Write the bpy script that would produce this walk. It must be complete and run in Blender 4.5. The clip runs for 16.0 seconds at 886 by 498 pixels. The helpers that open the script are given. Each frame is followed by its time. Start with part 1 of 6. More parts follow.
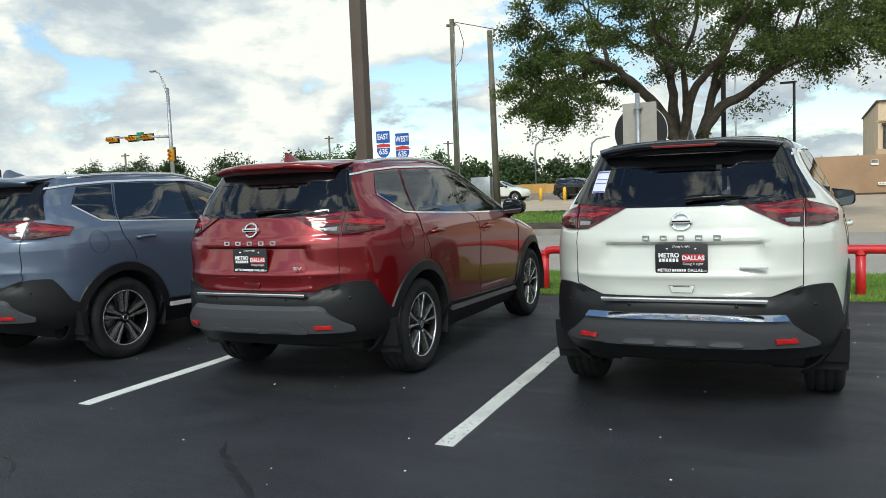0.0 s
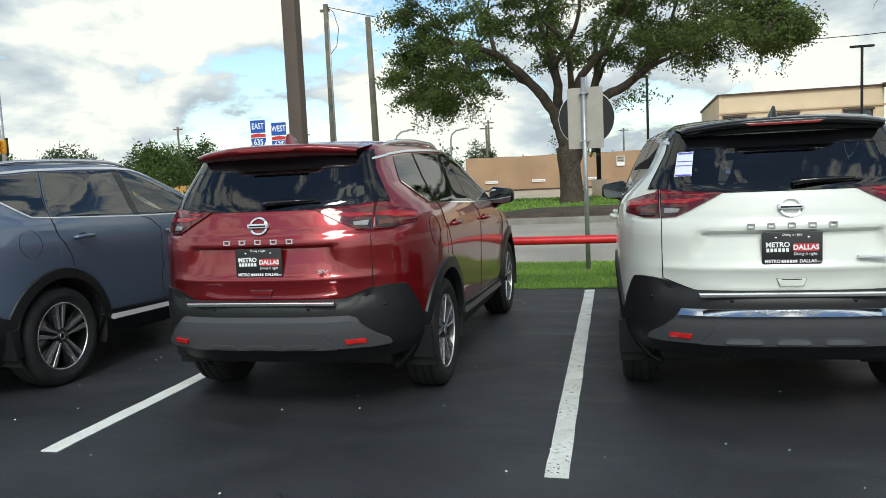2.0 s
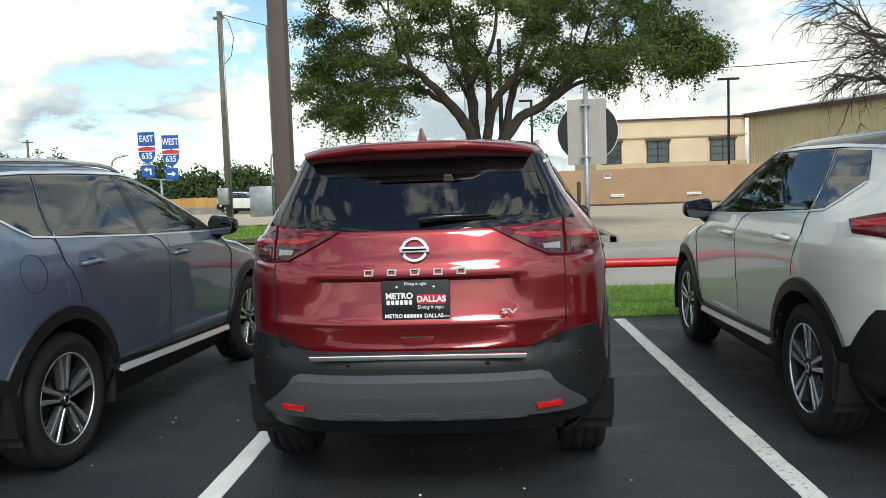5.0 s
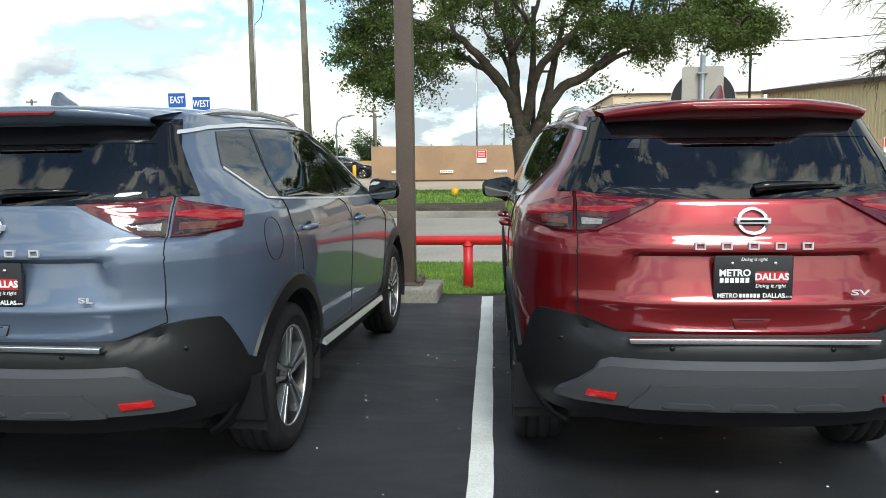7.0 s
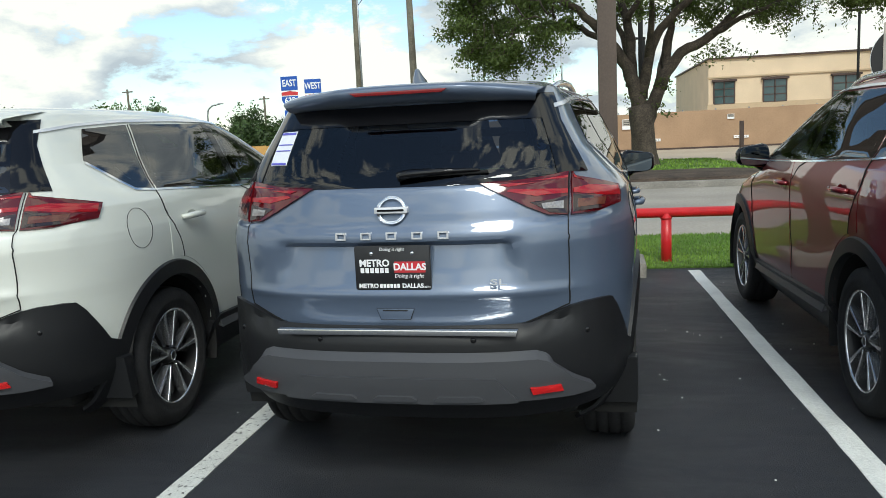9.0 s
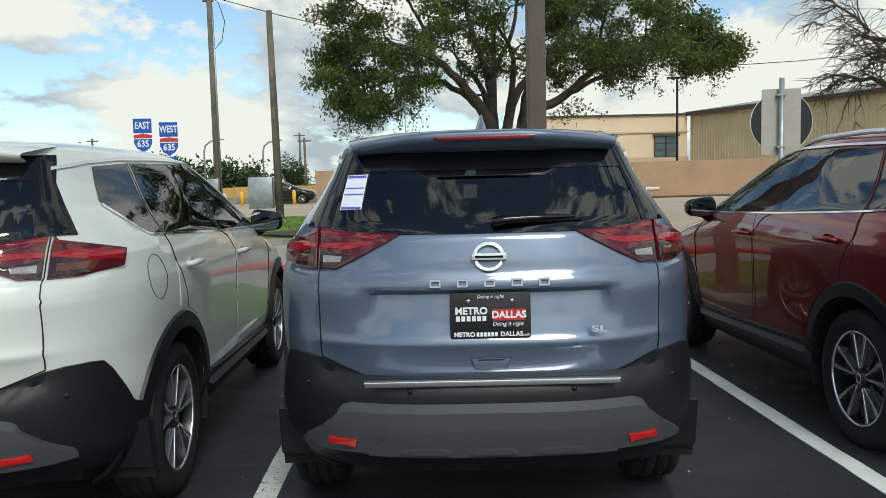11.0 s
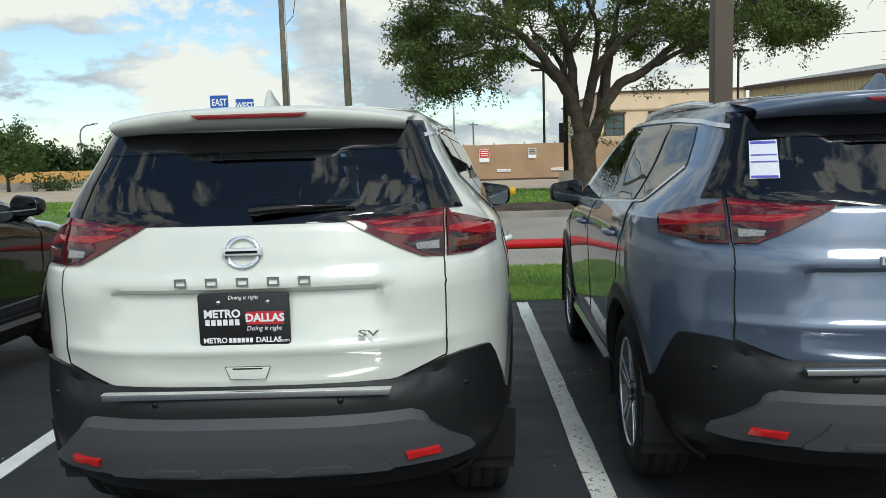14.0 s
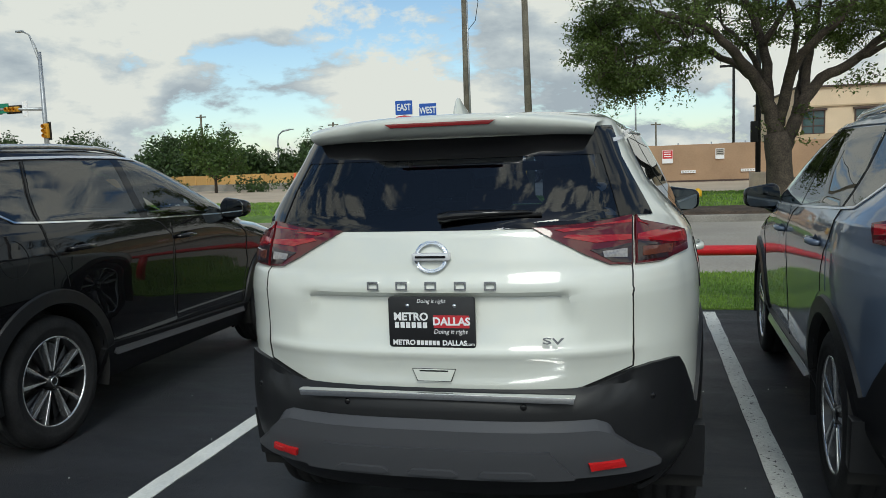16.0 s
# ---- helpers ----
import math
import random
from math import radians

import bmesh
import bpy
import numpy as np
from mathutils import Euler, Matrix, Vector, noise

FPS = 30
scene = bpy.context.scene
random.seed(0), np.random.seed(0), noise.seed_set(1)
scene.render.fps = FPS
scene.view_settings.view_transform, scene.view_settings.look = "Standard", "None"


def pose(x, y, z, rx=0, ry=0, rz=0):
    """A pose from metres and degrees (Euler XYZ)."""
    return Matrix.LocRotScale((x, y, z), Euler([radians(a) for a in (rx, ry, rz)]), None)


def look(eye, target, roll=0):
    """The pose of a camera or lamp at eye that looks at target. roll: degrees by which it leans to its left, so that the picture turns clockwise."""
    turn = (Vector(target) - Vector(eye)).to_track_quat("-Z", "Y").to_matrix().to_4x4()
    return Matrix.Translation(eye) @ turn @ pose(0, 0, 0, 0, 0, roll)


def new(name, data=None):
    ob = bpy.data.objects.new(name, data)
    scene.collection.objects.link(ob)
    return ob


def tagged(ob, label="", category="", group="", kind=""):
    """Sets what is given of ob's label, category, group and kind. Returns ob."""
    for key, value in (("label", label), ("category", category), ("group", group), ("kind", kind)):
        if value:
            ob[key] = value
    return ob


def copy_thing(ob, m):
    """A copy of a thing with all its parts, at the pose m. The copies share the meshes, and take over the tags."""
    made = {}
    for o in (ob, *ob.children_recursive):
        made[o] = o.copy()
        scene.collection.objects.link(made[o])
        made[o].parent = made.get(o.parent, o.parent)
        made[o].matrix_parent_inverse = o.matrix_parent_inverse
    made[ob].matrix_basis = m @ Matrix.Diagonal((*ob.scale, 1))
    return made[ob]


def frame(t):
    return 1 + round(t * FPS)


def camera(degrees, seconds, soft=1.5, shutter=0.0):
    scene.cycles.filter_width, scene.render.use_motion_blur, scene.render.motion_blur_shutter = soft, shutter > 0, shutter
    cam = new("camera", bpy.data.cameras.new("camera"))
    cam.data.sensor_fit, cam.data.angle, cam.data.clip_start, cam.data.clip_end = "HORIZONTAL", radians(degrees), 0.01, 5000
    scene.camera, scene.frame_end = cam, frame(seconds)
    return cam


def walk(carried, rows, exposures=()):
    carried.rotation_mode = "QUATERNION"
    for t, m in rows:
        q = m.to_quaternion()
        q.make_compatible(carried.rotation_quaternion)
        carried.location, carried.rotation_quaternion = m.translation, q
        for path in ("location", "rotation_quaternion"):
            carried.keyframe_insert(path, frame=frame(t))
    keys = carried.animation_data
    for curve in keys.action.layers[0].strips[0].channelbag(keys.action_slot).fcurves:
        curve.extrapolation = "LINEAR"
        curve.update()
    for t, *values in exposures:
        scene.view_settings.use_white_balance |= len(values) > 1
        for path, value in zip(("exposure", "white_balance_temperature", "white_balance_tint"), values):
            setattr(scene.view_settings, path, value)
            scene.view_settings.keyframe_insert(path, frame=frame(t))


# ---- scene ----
cam = camera(58.2, 16.0, 0.6)
METRES, EYE, TILT, LEAN, TURN = 8.75, 1.444, -1.54, 0.73, 25.3
ROWS = [
    (0.0, 0.0, 0.0, 0.0, -0.08, -3.01, 1.54),
    (0.5, -0.035, 0.0155, -0.0006, 2.96, -3.16, 2.03),
    (1.0, -0.0663, 0.0462, -0.0004, 2.29, -3.54, 2.14),
    (1.5, -0.1016, 0.0713, -0.0003, -0.63, -3.46, 1.89),
    (2.0, -0.1338, 0.1012, 0.0017, -10.76, -3.91, 2.27),
    (2.5, -0.1611, 0.1329, 0.0024, -13.75, -2.58, 2.16),
    (3.0, -0.1889, 0.1627, 0.0015, -16.68, -2.4, 1.98),
    (3.5, -0.2149, 0.1934, 0.003, -18.43, -2.5, 2.24),
    (6.0, -0.3382, 0.3297, 0.0042, -21.46, -3.08, 0.95),
    (6.5, -0.3755, 0.3538, 0.0048, -21.55, -4.24, 0.43),
    (7.0, -0.4062, 0.373, 0.0035, -20.74, -4.82, 0.44),
    (7.5, -0.4378, 0.3933, 0.0065, -19.45, -6.04, 1.33),
    (8.0, -0.4762, 0.4034, 0.0068, -19.1, -6.27, 1.83),
    (8.5, -0.5098, 0.4143, 0.0036, -17.28, -6.61, 1.86),
    (9.0, -0.5386, 0.4341, 0.0056, -15.43, -6.43, 2.35),
    (9.5, -0.5664, 0.4463, 0.0054, -17.27, -3.45, 2.06),
    (10.0, -0.5945, 0.453, 0.008, -21.12, -3.4, 2.06),
    (12.5, -0.7018, 0.5415, 0.007, -30.35, -2.91, 0.65),
    (13.0, -0.7271, 0.5611, 0.0084, -26.55, -3.47, 0.82),
    (13.5, -0.7526, 0.5693, 0.0092, -26.57, -4.11, 1.48),
    (14.0, -0.7656, 0.5783, 0.0081, -24.61, -4.82, 1.64),
    (14.5, -0.7712, 0.5845, 0.0093, -18.97, -5.02, 2.17),
    (15.0, -0.7744, 0.5859, 0.0104, -11.75, -4.85, 2.41),
    (15.5, -0.7738, 0.5857, 0.0105, -9.51, -4.59, 2.24),
    (16.0, -0.7687, 0.5803, 0.0102, -11.93, -4.35, 1.6),
]
walk(cam, [(t, pose(0, 0, EYE, TILT, LEAN, TURN) @ pose(METRES * x, METRES * y, METRES * z, 90 + pitch, roll, yaw)) for t, x, y, z, yaw, pitch, roll in ROWS], ((0.0, 0.16, 6450, 1.0), (2.0, 0.18, 6450, 1.0), (3.5, 0.06, 6450, 1.0), (6.0, 0.40, 6450, 1.0), (7.0, 0.44, 6450, 1.0), (8.0, 0.34, 6450, 1.0), (8.5, 0.34, 6450, 1.0), (9.0, 0.22, 6450, 1.0), (10.0, -0.06, 6450, 1.0), (12.5, 0.08, 6380, 1.0), (13.0, -0.03, 6380, 1.0), (13.5, -0.10, 6380, 1.0), (14.5, 0.08, 6380, 1.0), (15.2, -0.03, 6380, 1.0), (16.0, -0.26, 6380, 1.0)))


# ---- world, sun, exposure ----
SUN_EL, SUN_AZ = radians(43), radians(166)
world = bpy.data.worlds.new("world")
scene.world = world
world.use_nodes = True


def sky():
    nt = world.node_tree
    nt.nodes.clear()
    N = nt.nodes.new
    L = nt.links.new

    def math_node(op, a, b=None):
        n = N("ShaderNodeMath")
        n.operation = op
        for i, v in enumerate((a, b)):
            if v is None:
                continue
            if isinstance(v, (int, float)):
                n.inputs[i].default_value = v
            else:
                L(v, n.inputs[i])
        return n.outputs[0]

    tc = N("ShaderNodeTexCoord")

    def field(lift, detail, rough):
        mp = N("ShaderNodeMapping")
        mp.inputs["Location"].default_value = (2.1, 5.3, 1.7 + lift)
        mp.inputs["Scale"].default_value = (1.0, 1.0, 2.1)
        L(tc.outputs["Generated"], mp.inputs["Vector"])
        n = N("ShaderNodeTexNoise")
        n.inputs["Scale"].default_value = 4.6
        n.inputs["Detail"].default_value = detail
        n.inputs["Roughness"].default_value = rough
        n.inputs["Distortion"].default_value = 0.15
        L(mp.outputs[0], n.inputs["Vector"])
        return n.outputs[0]

    cover = field(0.0, 12, 0.60)
    # fewer clouds high up, where one looks between them
    sep = N("ShaderNodeSeparateXYZ")
    L(tc.outputs["Generated"], sep.inputs[0])
    thin = math_node("ADD", math_node("MULTIPLY", math_node("POWER", math_node("MAXIMUM", sep.outputs[2], 0.0), 1.6), 0.20), 0.018)
    ramp = N("ShaderNodeValToRGB")
    ramp.color_ramp.elements[0].position = 0.388
    ramp.color_ramp.elements[1].position = 0.445
    L(math_node("SUBTRACT", cover, math_node("SUBTRACT", thin, 0.03)), ramp.inputs[0])
    # lit tops and grey undersides: compare with the same field a little higher up
    above = field(0.22, 7, 0.5)
    shade = math_node("ADD", math_node("MULTIPLY", math_node("SUBTRACT", cover, above), 3.4), 0.50)
    tone = N("ShaderNodeValToRGB")
    el = tone.color_ramp.elements
    el[0].position, el[0].color = 0.08, (0.50, 0.55, 0.62, 1)
    el[1].position, el[1].color = 0.70, (0.98, 0.96, 0.915, 1)
    mid = tone.color_ramp.elements.new(0.40)
    mid.color = (0.68, 0.72, 0.765, 1)
    L(shade, tone.inputs[0])
    air = N("ShaderNodeTexSky")
    air.sky_type = "NISHITA"
    air.sun_disc = False
    air.sun_elevation, air.sun_rotation = SUN_EL, SUN_AZ
    air.air_density, air.dust_density, air.ozone_density = 1.0, 0.6, 2.0
    b1 = N("ShaderNodeBackground")
    b1.inputs[1].default_value = 0.15
    L(air.outputs[0], b1.inputs[0])
    b2 = N("ShaderNodeBackground")
    # clouds round the sun are brighter
    dot = N("ShaderNodeVectorMath")
    dot.operation = "DOT_PRODUCT"
    L(tc.outputs["Generated"], dot.inputs[0])
    dot.inputs[1].default_value = (math.sin(SUN_AZ) * math.cos(SUN_EL), math.cos(SUN_AZ) * math.cos(SUN_EL), math.sin(SUN_EL))
    glow = math_node("POWER", math_node("MAXIMUM", dot.outputs["Value"], 0.0), 3.0)
    L(math_node("ADD", math_node("MULTIPLY", glow, 1.1), 0.94), b2.inputs[1])
    L(tone.outputs[0], b2.inputs[0])
    mix = N("ShaderNodeMixShader")
    L(ramp.outputs[0], mix.inputs[0])
    L(b1.outputs[0], mix.inputs[1])
    L(b2.outputs[0], mix.inputs[2])
    out = N("ShaderNodeOutputWorld")
    L(mix.outputs[0], out.inputs[0])


sky()
sun = new("sun", bpy.data.lights.new("sun", "SUN"))
sun.data.energy, sun.data.angle, sun.data.color = 1.75, radians(20), (1.0, 0.96, 0.90)
sun.matrix_world = look((0, 0, 0), (-math.sin(SUN_AZ) * math.cos(SUN_EL), -math.cos(SUN_AZ) * math.cos(SUN_EL), -math.sin(SUN_EL)))


# ---- materials ----
def surface(name, color, rough=0.6, metal=0.0, coat=0.0, var=0.0, var_scale=3.0, grain=0.0, grain_scale=60.0, bump=0.0, spec=0.5, other=None, piece=0.0):
    """A painted or natural surface: colour varied at two scales, with fine relief."""
    m = bpy.data.materials.new(name)
    m.use_nodes = True
    nt = m.node_tree
    p = nt.nodes["Principled BSDF"]
    p.inputs["Roughness"].default_value = rough
    p.inputs["Metallic"].default_value = metal
    p.inputs["Specular IOR Level"].default_value = spec
    p.inputs["Coat Weight"].default_value = coat
    p.inputs["Coat Roughness"].default_value = 0.015
    p.inputs["Coat IOR"].default_value = 1.55
    c = (*color, 1)
    p.inputs["Base Color"].default_value = c
    L = nt.links.new
    tc = nt.nodes.new("ShaderNodeTexCoord")
    if var or grain or other or piece:
        big = nt.nodes.new("ShaderNodeTexNoise")
        big.inputs["Scale"].default_value, big.inputs["Detail"].default_value = var_scale, 5
        L(tc.outputs["Object"], big.inputs["Vector"])
        small = nt.nodes.new("ShaderNodeTexNoise")
        small.inputs["Scale"].default_value, small.inputs["Detail"].default_value = grain_scale, 3
        L(tc.outputs["Object"], small.inputs["Vector"])
        ramp = nt.nodes.new("ShaderNodeValToRGB")
        ramp.color_ramp.elements[0].position, ramp.color_ramp.elements[1].position = 0.35, 0.65
        dark = tuple(x * (1 - var) for x in color)
        lite = other or tuple(min(1, x * (1 + var)) for x in color)
        ramp.color_ramp.elements[0].color, ramp.color_ramp.elements[1].color = (*dark, 1), (*lite, 1)
        L(big.outputs[0], ramp.inputs[0])
        hsv = nt.nodes.new("ShaderNodeHueSaturation")
        L(ramp.outputs[0], hsv.inputs["Color"])
        mp = nt.nodes.new("ShaderNodeMapRange")
        mp.inputs[1].default_value, mp.inputs[2].default_value = 0.3, 0.7
        mp.inputs[3].default_value, mp.inputs[4].default_value = 1 - grain, 1 + grain
        L(small.outputs[0], mp.inputs[0])
        value = mp.outputs[0]
        if piece:
            oi = nt.nodes.new("ShaderNodeObjectInfo")
            geo = nt.nodes.new("ShaderNodeNewGeometry")
            add = nt.nodes.new("ShaderNodeMath")
            add.operation = "ADD"
            L(oi.outputs["Random"], add.inputs[0])
            L(geo.outputs["Random Per Island"], add.inputs[1])
            fr = nt.nodes.new("ShaderNodeMath")
            fr.operation = "FRACT"
            L(add.outputs[0], fr.inputs[0])
            mr = nt.nodes.new("ShaderNodeMapRange")
            mr.inputs[3].default_value, mr.inputs[4].default_value = 1 - piece, 1 + piece
            L(fr.outputs[0], mr.inputs[0])
            mul = nt.nodes.new("ShaderNodeMath")
            mul.operation = "MULTIPLY"
            L(value, mul.inputs[0])
            L(mr.outputs[0], mul.inputs[1])
            value = mul.outputs[0]
        L(value, hsv.inputs["Value"])
        L(hsv.outputs[0], p.inputs["Base Color"])
        if bump:
            b = nt.nodes.new("ShaderNodeBump")
            b.inputs["Strength"].default_value, b.inputs["Distance"].default_value = bump, 0.01
            L(small.outputs[0], b.inputs["Height"])
            L(b.outputs[0], p.inputs["Normal"])
    return m


def glass(name, tint, ior=1.5):
    """A tinted pane: clear tint under a mirror film of gloss."""
    m = bpy.data.materials.new(name)
    m.use_nodes = True
    nt = m.node_tree
    nt.nodes.clear()
    tr = nt.nodes.new("ShaderNodeBsdfTransparent")
    tr.inputs[0].default_value = (*tint, 1)
    gl = nt.nodes.new("ShaderNodeBsdfGlossy")
    gl.inputs["Roughness"].default_value = 0.01
    fr = nt.nodes.new("ShaderNodeFresnel")
    fr.inputs[0].default_value = ior
    mx = nt.nodes.new("ShaderNodeMixShader")
    out = nt.nodes.new("ShaderNodeOutputMaterial")
    nt.links.new(fr.outputs[0], mx.inputs[0])
    nt.links.new(tr.outputs[0], mx.inputs[1])
    nt.links.new(gl.outputs[0], mx.inputs[2])
    nt.links.new(mx.outputs[0], out.inputs[0])
    return m


def leafy(name, color, back=0.35):
    m = surface(name, color, 0.55, var=0.35, var_scale=0.6, piece=0.45, spec=0.3)
    nt = m.node_tree
    p = nt.nodes["Principled BSDF"]
    tl = nt.nodes.new("ShaderNodeBsdfTranslucent")
    tl.inputs[0].default_value = (color[0] * 1.6, color[1] * 1.7, color[2] * 0.9, 1)
    mx = nt.nodes.new("ShaderNodeMixShader")
    mx.inputs[0].default_value = back
    out = nt.nodes["Material Output"]
    nt.links.new(p.outputs[0], mx.inputs[1])
    nt.links.new(tl.outputs[0], mx.inputs[2])
    nt.links.new(mx.outputs[0], out.inputs[0])
    return m


PAINT_RED = surface("paint_red", (0.205, 0.003, 0.007), 0.31, 0.55, 1.0, grain=0.04, grain_scale=900)
PAINT_BLUE = surface("paint_blue_grey", (0.105, 0.140, 0.207), 0.36, 0.35, 1.0, grain=0.04, grain_scale=900)
PAINT_WHITE = surface("paint_white", (0.64, 0.66, 0.61), 0.35, 0.0, 1.0, grain=0.02, grain_scale=500)
PAINT_BLACK = surface("paint_black", (0.004, 0.004, 0.005), 0.2, 0.0, 0.85, grain=0.05, grain_scale=900, spec=0.1)
GLOSS_BLACK = surface("gloss_black", (0.005, 0.005, 0.006), 0.06, 0.0, 0.0, spec=0.45, grain=0.05)
CLADDING = surface("black_plastic", (0.0095, 0.010, 0.0115), 0.42, grain=0.15, grain_scale=400, bump=0.12, spec=0.36)
SKID = surface("grey_plastic", (0.056, 0.058, 0.065), 0.42, grain=0.08, grain_scale=400, bump=0.1, spec=0.4)
BADGE = surface("bright_badge", (0.66, 0.67, 0.70), 0.25, 0.30, 0.6, grain=0.03)
CHROME = surface("chrome", (0.80, 0.81, 0.83), 0.08, 1.0, grain=0.02)
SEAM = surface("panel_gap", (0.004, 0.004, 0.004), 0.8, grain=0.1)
PRIVACY = glass("privacy_glass", (0.10, 0.15, 0.235), 1.66)
PRIVACY_SIDE = glass("side_privacy_glass", (0.10, 0.13, 0.16), 2.2)
CLEAR = glass("side_glass", (0.40, 0.47, 0.45), 2.0)
SCREEN = glass("windscreen_glass", (0.74, 0.80, 0.77), 1.5)
LENS_RED = surface("red_lens", (0.30, 0.006, 0.010), 0.06, 0.0, 0.3, grain=0.1, grain_scale=200)
LENS_BRAKE = surface("brake_lens", (0.20, 0.008, 0.010), 0.1, 0.0, 0.6, grain=0.1, grain_scale=200)
LENS_DARK = surface("smoked_lens", (0.085, 0.004, 0.007), 0.05, 0.0, 0.3, grain=0.1, grain_scale=200)
LENS_CLEAR = surface("clear_lamp", (0.30, 0.285, 0.28), 0.15, 0.3, 0.6, grain=0.3, grain_scale=140)
LENS_SMOKE = surface("smoke_grey_lens", (0.026, 0.014, 0.014), 0.06, 0.0, 0.3, grain=0.2, grain_scale=140)
LENS_AMBER = surface("amber_lamp", (0.11, 0.032, 0.018), 0.12, 0.0, 0.4, grain=0.25, grain_scale=140)
REFLECTOR = surface("reflector_red", (0.52, 0.008, 0.010), 0.22, 0.0, 0.8, grain=0.2, grain_scale=300)
RUBBER = surface("tyre_rubber", (0.017, 0.017, 0.018), 0.78, var=0.25, var_scale=8, grain=0.2, grain_scale=90, bump=0.2, spec=0.3)
RIM_DARK = surface("wheel_black", (0.008, 0.008, 0.009), 0.3, 0.0, 0.3, grain=0.1)
RIM_CUT = surface("machined_alloy", (0.72, 0.73, 0.75), 0.24, 0.9, 0.4, grain=0.04, grain_scale=200)
DISC = surface("brake_steel", (0.20, 0.19, 0.18), 0.4, 0.9, grain=0.2)
CABIN = surface("cabin_charcoal", (0.030, 0.031, 0.034), 0.8, grain=0.2, grain_scale=120)
MIRROR = surface("mirror_glass", (0.16, 0.18, 0.19), 0.02, 1.0)
PLATE_BLACK = surface("plate_black", (0.012, 0.012, 0.014), 0.35, grain=0.1)
PLATE_RED = surface("plate_red", (0.50, 0.025, 0.035), 0.4, grain=0.05)
WHITE_INK = surface("white_ink", (0.82, 0.82, 0.83), 0.5, grain=0.03)
STICKER = surface("window_paper", (0.70, 0.72, 0.80), 0.7, grain=0.04)
INK_BLUE = surface("blue_ink", (0.10, 0.10, 0.50), 0.6, grain=0.05)
ASPHALT = surface("asphalt", (0.0265, 0.0285, 0.0340), 0.55, var=0.28, var_scale=0.9, grain=0.40, grain_scale=160, bump=0.5)
SEALER = surface("crack_sealer", (0.011, 0.012, 0.014), 0.45, grain=0.3, grain_scale=60)
CRACK = surface("crack_dust", (0.10, 0.095, 0.085), 0.9, grain=0.3)
LINE_PAINT = surface("line_paint", (0.80, 0.81, 0.77), 0.6, var=0.10, var_scale=3, grain=0.10, grain_scale=90, bump=0.4)
CONCRETE = surface("concrete_road", (0.33, 0.30, 0.26), 0.85, var=0.12, var_scale=0.5, grain=0.12, grain_scale=25, bump=0.3)
LOT = surface("concrete_lot", (0.46, 0.37, 0.27), 0.85, var=0.10, var_scale=0.25, grain=0.1, grain_scale=18, bump=0.3)
KERB = surface("kerb_concrete", (0.24, 0.225, 0.20), 0.85, var=0.2, var_scale=1.5, grain=0.2, grain_scale=30, bump=0.4)
SOIL = surface("mulch_soil", (0.062, 0.043, 0.030), 0.95, var=0.4, var_scale=2.0, grain=0.55, grain_scale=22, bump=0.8)
TURF = surface("turf", (0.085, 0.16, 0.022), 0.9, var=0.3, var_scale=0.7, grain=0.35, grain_scale=22, bump=0.8, other=(0.12, 0.21, 0.03))
BLADE = surface("grass_blade", (0.125, 0.25, 0.028), 0.7, var=0.25, var_scale=0.8, piece=0.4, other=(0.19, 0.31, 0.04))
RAIL_RED = surface("red_pipe_paint", (0.56, 0.012, 0.018), 0.42, 0.0, 0.2, var=0.15, var_scale=4, grain=0.08, grain_scale=80, bump=0.2)
POLE_BROWN = surface("brown_pole_paint", (0.105, 0.078, 0.062), 0.55, var=0.12, var_scale=2, grain=0.1, grain_scale=60, bump=0.1)
TIMBER = surface("weathered_timber", (0.14, 0.125, 0.095), 0.9, var=0.3, var_scale=1.5, grain=0.3, grain_scale=30, bump=0.5)
GALV = surface("galvanised_steel", (0.36, 0.38, 0.40), 0.45, 0.7, var=0.15, var_scale=6, grain=0.1, grain_scale=60)
SIGN_BACK = surface("sign_back_alloy", (0.40, 0.37, 0.33), 0.55, 0.2, var=0.08, var_scale=3, grain=0.05)
SIGN_BLACK = surface("sign_disc_black", (0.010, 0.010, 0.011), 0.6, grain=0.1)
SIGN_BLUE = surface("sign_blue", (0.012, 0.085, 0.42), 0.45, grain=0.04)
SIGN_RED = surface("sign_red", (0.55, 0.03, 0.035), 0.5, grain=0.05)
SIGN_GREEN = surface("sign_green", (0.01, 0.19, 0.11), 0.5, grain=0.05)
SIGNAL_YELLOW = surface("signal_yellow", (0.62, 0.30, 0.02), 0.5, grain=0.06)
BARK = surface("oak_bark", (0.060, 0.047, 0.036), 0.95, var=0.3, var_scale=4, grain=0.5, grain_scale=25, bump=0.9)
LEAF = leafy("oak_leaf", (0.080, 0.112, 0.030), 0.30)
LEAF_FAR = leafy("far_leaf", (0.044, 0.074, 0.024), 0.15)
LEAF_LIGHT = leafy("young_leaf", (0.065, 0.105, 0.030))
FENCE_TAN = surface("tan_screen_mesh", (0.36, 0.235, 0.145), 0.9, var=0.10, var_scale=0.6, grain=0.06, grain_scale=12, bump=0.2)
STUCCO = surface("cream_stucco", (0.68, 0.54, 0.38), 0.9, var=0.05, var_scale=0.6, grain=0.05, grain_scale=15, bump=0.2)
STUCCO_BAND = surface("tan_stucco", (0.50, 0.38, 0.25), 0.9, var=0.05, var_scale=0.6, grain=0.05, grain_scale=15)
METAL_TAN = surface("tan_metal_siding", (0.50, 0.42, 0.26), 0.55, 0.1, var=0.06, var_scale=0.5, grain=0.04)
